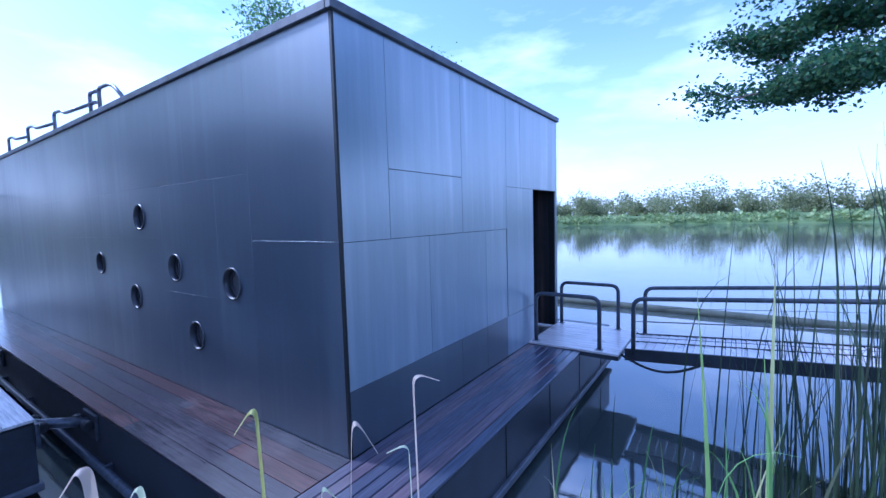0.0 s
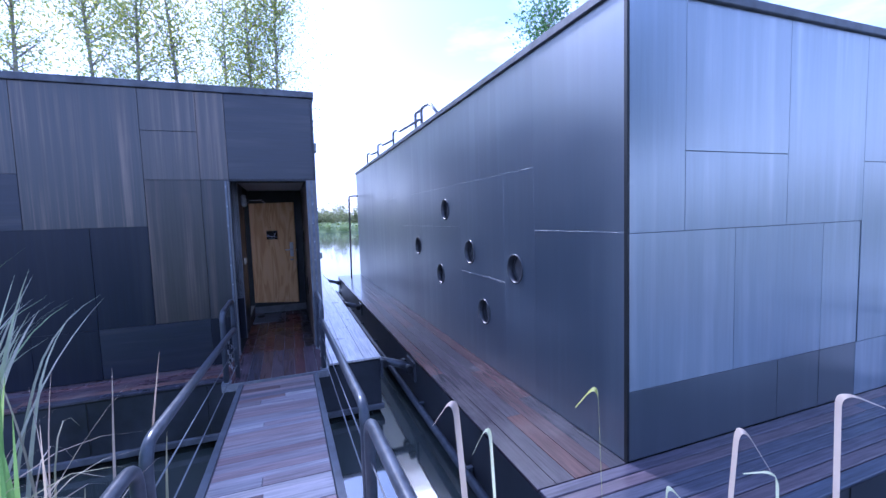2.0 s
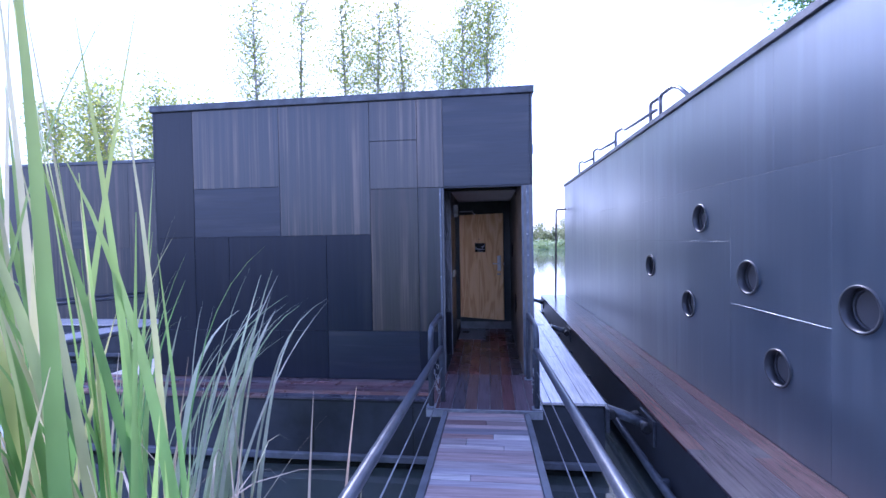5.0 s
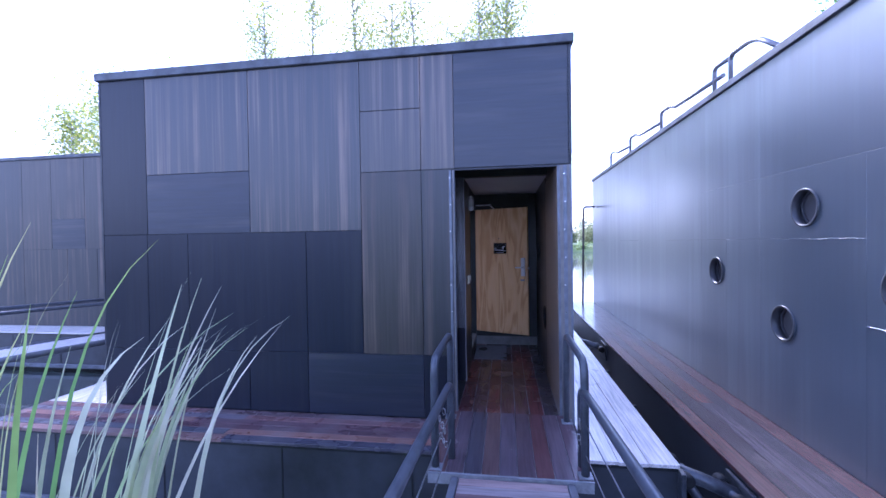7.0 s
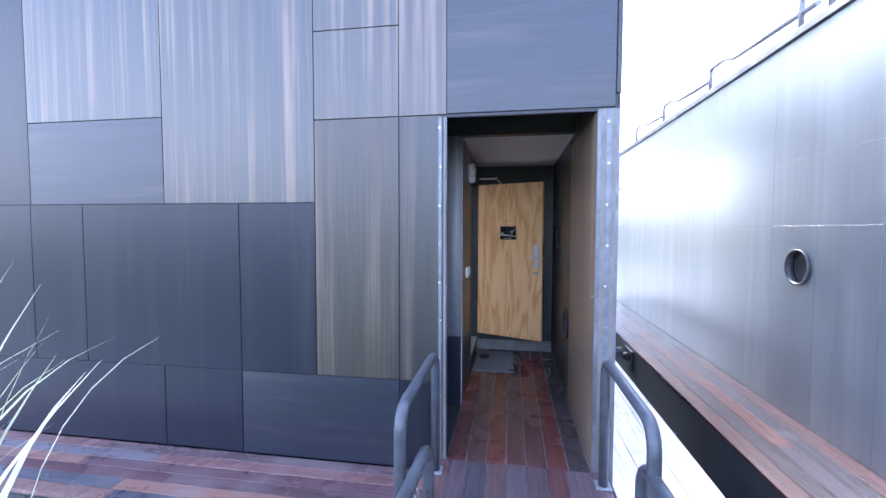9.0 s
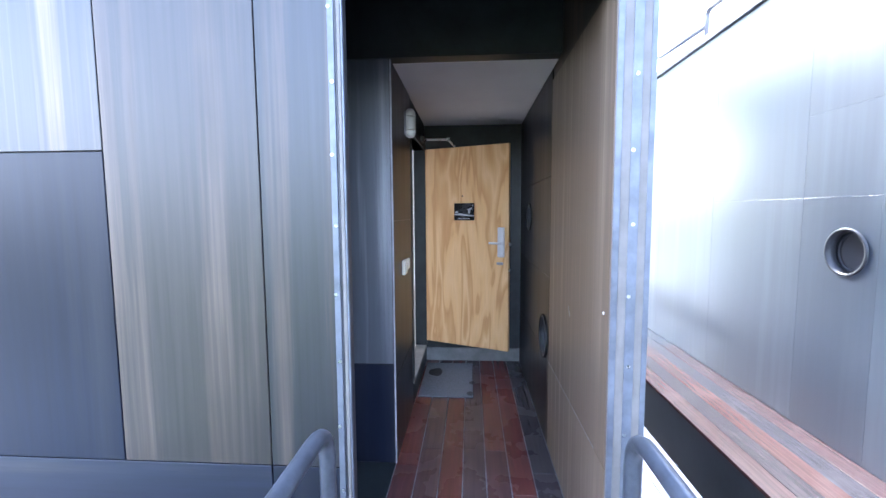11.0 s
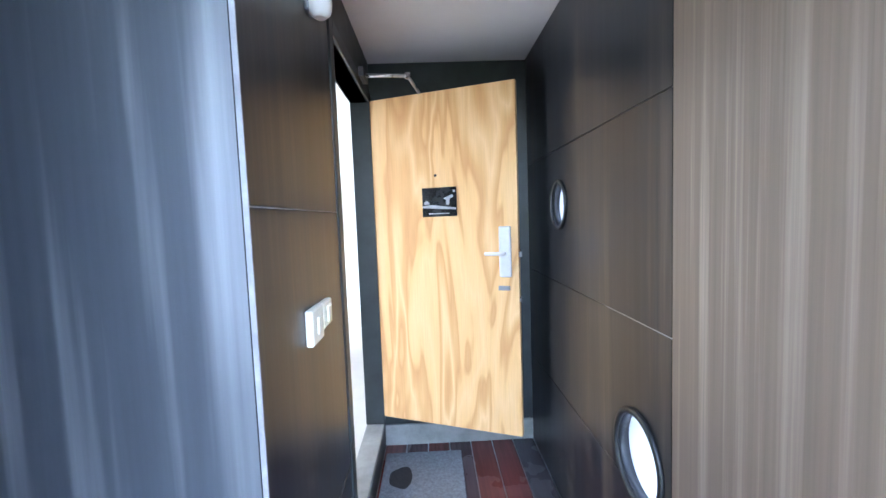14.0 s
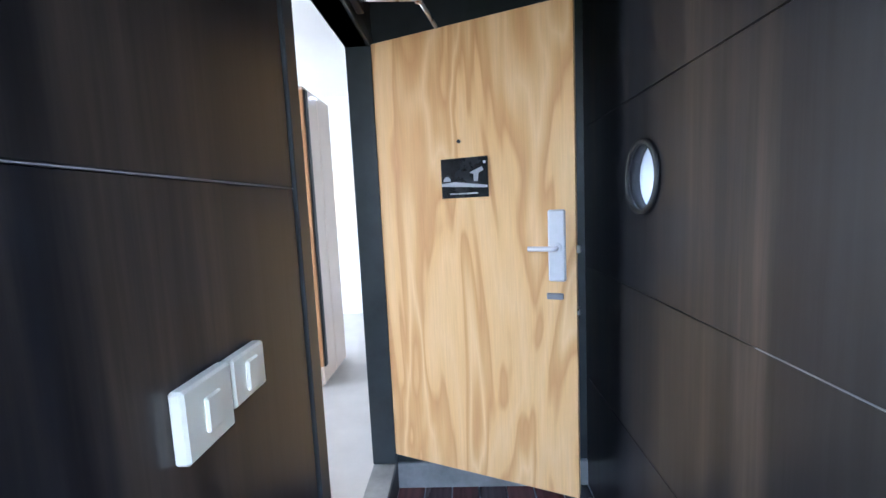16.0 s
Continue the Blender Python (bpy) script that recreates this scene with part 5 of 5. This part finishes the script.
def slender_tree(x, y, base, height, seed, mat, label, leaves=900, size=0.30, spread=1.0, lean=0.05):
    rng = random.Random(seed)
    t_ = thing("tree", (x, y, base), label, "tree", "slender trees behind the cabins")
    tb, cb = bmesh.new(), bmesh.new()
    lx, ly = rng.uniform(-lean, lean), rng.uniform(-lean, lean)
    pts = [(x + lx * h * height + 0.12 * math.sin(h * 5 + seed), y + ly * h * height + 0.12 * math.cos(h * 4 + seed), base + h * height) for h in [k / 10 for k in range(11)]]
    tube(tb, pts, [0.17 * (1 - 0.9 * k / 10) + 0.015 for k in range(11)], 7)
    for _ in range(72):
        h = rng.uniform(0.25, 1.0) ** 0.8
        i = min(9, int(h * 10))
        o = Vector(pts[i]).lerp(Vector(pts[i + 1]), h * 10 - i)
        ang = rng.uniform(0, 6.28)
        length = spread * rng.uniform(0.5, 1.2) * (1.12 - 0.4 * h)
        e = o + Vector((math.cos(ang) * length, math.sin(ang) * length, length * rng.uniform(0.5, 1.2)))
        mid = o.lerp(e, 0.5) + Vector((0, 0, -0.08 * length))
        tube(tb, [o, mid, e], [0.035, 0.02, 0.008], 5)
        for q, f in ((o.lerp(e, 0.3), 0.15), (mid, 0.3), (o.lerp(e, 0.75), 0.3), (e, 0.25)):
            leaf_cloud(cb, q, 0.26 * spread, int(leaves / 72 * f), size, rng, 1.5)
    part("trunk", tb, M_BARK_PALE, t_)
    part("crown", cb, mat, t_)
    return t_


TREE_L = "slender pale-barked tree with sparse yellow-green leaves"
for i, (x, y, h) in enumerate([(-27, -14.5, 18.5), (-27.5, -12.2, 18.5), (-28, -8.6, 17.5), (-26.5, -7.3, 16.5), (-27, -4.9, 17), (-28.2, -3.6, 16), (-27, -1.6, 16.5), (-26, -0.2, 17)]):
    slender_tree(x, y, -1.0, h, 50 + i, M_LEAF_LIGHT, TREE_L, 8500, 0.15, 2.1)
for i, (x, y, h) in enumerate([(-33, -31, 15.0), (-34, -34.5, 16.0), (-32, -26.5, 14.5), (-33, -23.5, 13.0), (-35, -38, 14.0), (-32, -20, 10.0)]):
    slender_tree(x, y, -1.0, h, 70 + i, M_LEAF_LIGHT, "bushy light green tree beyond the cabins", 5000, 0.26, 2.4)
for i, (x, y, h) in enumerate([(-23, 15.5, 15.5), (-24.5, 17.5, 13), (-20, 29, 14.0)]):
    slender_tree(x, y, -1.0, h, 80 + i, M_LEAF_MID, "green leafy tree standing behind the porthole cabin", 6500, 0.22, 1.9)

# overhanging tree by the bank
rng = random.Random(90)
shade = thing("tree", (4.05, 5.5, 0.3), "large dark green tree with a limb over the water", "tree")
tb, cb = bmesh.new(), bmesh.new()
tube(tb, [(4.05, 5.5, 0.1), (4.0, 5.5, 2), (3.9, 5.6, 3.3), (3.75, 5.7, 4.6), (3.85, 5.85, 6.2)], [0.24, 0.2, 0.17, 0.12, 0.06], 10)
SHADE_LIMBS = [((3.9, 5.6, 2.75), (2.0, 5.65, 3.27), (-0.57, 5.6, 3.1)), ((3.8, 5.65, 3.4), (1.8, 5.85, 3.85), (-0.37, 5.85, 3.72)), ((3.9, 5.6, 2.6), (2.4, 5.3, 3.07), (0.2, 5.3, 3.2)), ((3.8, 5.7, 3.8), (2.1, 5.6, 4.3), (-0.05, 5.6, 4.3)),
         ((3.8, 5.7, 4.05), (2.2, 5.45, 4.8), (-0.76, 5.45, 4.57)), ((3.8, 5.7, 4.55), (5.3, 5.3, 5.5), (6.6, 5.2, 6.0)), ((3.8, 5.7, 4.55), (4.0, 7.1, 5.5), (4.2, 8.4, 6.0)), ((3.8, 5.7, 4.55), (4.0, 4.5, 5.9), (4.4, 3.5, 6.5))]
for o, mid, e in SHADE_LIMBS:
    tube(tb, [o, Vector(o).lerp(Vector(mid), 0.6) + Vector((0, 0, 0.07)), mid, Vector(mid).lerp(Vector(e), 0.5), e], [0.08, 0.065, 0.045, 0.03, 0.008], 7)
    o, mid, e = Vector(o), Vector(mid), Vector(e)
    for k in range(64):
        t = rng.uniform(0.25, 1.0)
        q = o.lerp(mid, t * 2) if t < 0.5 else mid.lerp(e, t * 2 - 1)
        tw = q + Vector((rng.uniform(-0.5, 0.3), rng.uniform(-0.5, 0.5), rng.uniform(-0.2, 0.16)))
        tube(tb, [q, q.lerp(tw, 0.5) + Vector((0, 0, 0.03)), tw], [0.012, 0.008, 0.003], 4)
        leaf_cloud(cb, q.lerp(tw, 0.55), 0.15, 130, 0.058, rng, 0.36)
        leaf_cloud(cb, tw, 0.12, 110, 0.052, rng, 0.36)
part("trunk", tb, M_BARK, shade)
part("crown", cb, M_LEAF_DARK, shade)

# far shore woods, uncountable clumps
rng = random.Random(95)
bm = bmesh.new()
for k in range(520):
    ang = radians(rng.uniform(20, 215))
    d = rng.uniform(112, 150)
    h = rng.choice((2.5, 3.5, 3.5, 4, 4.5, 5, 6, 7.5)) * rng.uniform(0.8, 1.2)
    cx, cy = -8 + d * math.cos(ang), d * math.sin(ang)
    for j in range(9):
        q = Vector((cx + rng.gauss(0, h * 0.3), cy + rng.gauss(0, h * 0.3), 1.0 + h * rng.uniform(0.15, 0.85)))
        leaf_cloud(bm, q, h * 0.14, 60, 0.6, rng, 0.9)
tagged(part("far_woods", bm, M_LEAF_FAR), "low belt of green trees on the far shore", "trees", kind="stuff")
bm = bmesh.new()
for k in range(3000):
    ang = radians(rng.uniform(20, 215))
    d = rng.uniform(101, 112)
    leaf_cloud(bm, (-8 + d * math.cos(ang), d * math.sin(ang), rng.uniform(-0.5, 1.0)), 0.5, 5, 1.0, rng, 0.4)
tagged(part("shore_grass", bm, M_SHORE), "pale green reeds and grass along the far shore", "grass", kind="stuff")
# bank scrub behind the walker, unseen, added to darken low reflections on the fronts
bm = bmesh.new()
for k in range(150):
    cy = rng.uniform(-40, 1)
    cx = rng.uniform(14, 28)
    h = rng.uniform(1.4, 3.2)
    for j in range(11):
        leaf_cloud(bm, (cx + rng.gauss(0, 1.3), cy + rng.gauss(0, 1.3), 0.3 + h * rng.uniform(0.05, 0.9)), 0.7, 40, 0.4, rng, 0.5)
tagged(part("bank_bushes", bm, M_LEAF_BANK), "unseen low dark scrub on the bank, darkening wall reflections", "bushes", kind="stuff")

boom = thing("floating_boom", (0, 12.9, WATER), "long olive floating pipe boom on the lake", "boom")
part("pipe", tube(bmesh.new(), [(-14, 13.1, WATER + 0.05), (-6, 12.97, WATER + 0.06), (3.1, 12.85, WATER + 0.05), (14, 12.7, WATER + 0.05)], 0.11, 10), M_BOOM, boom)
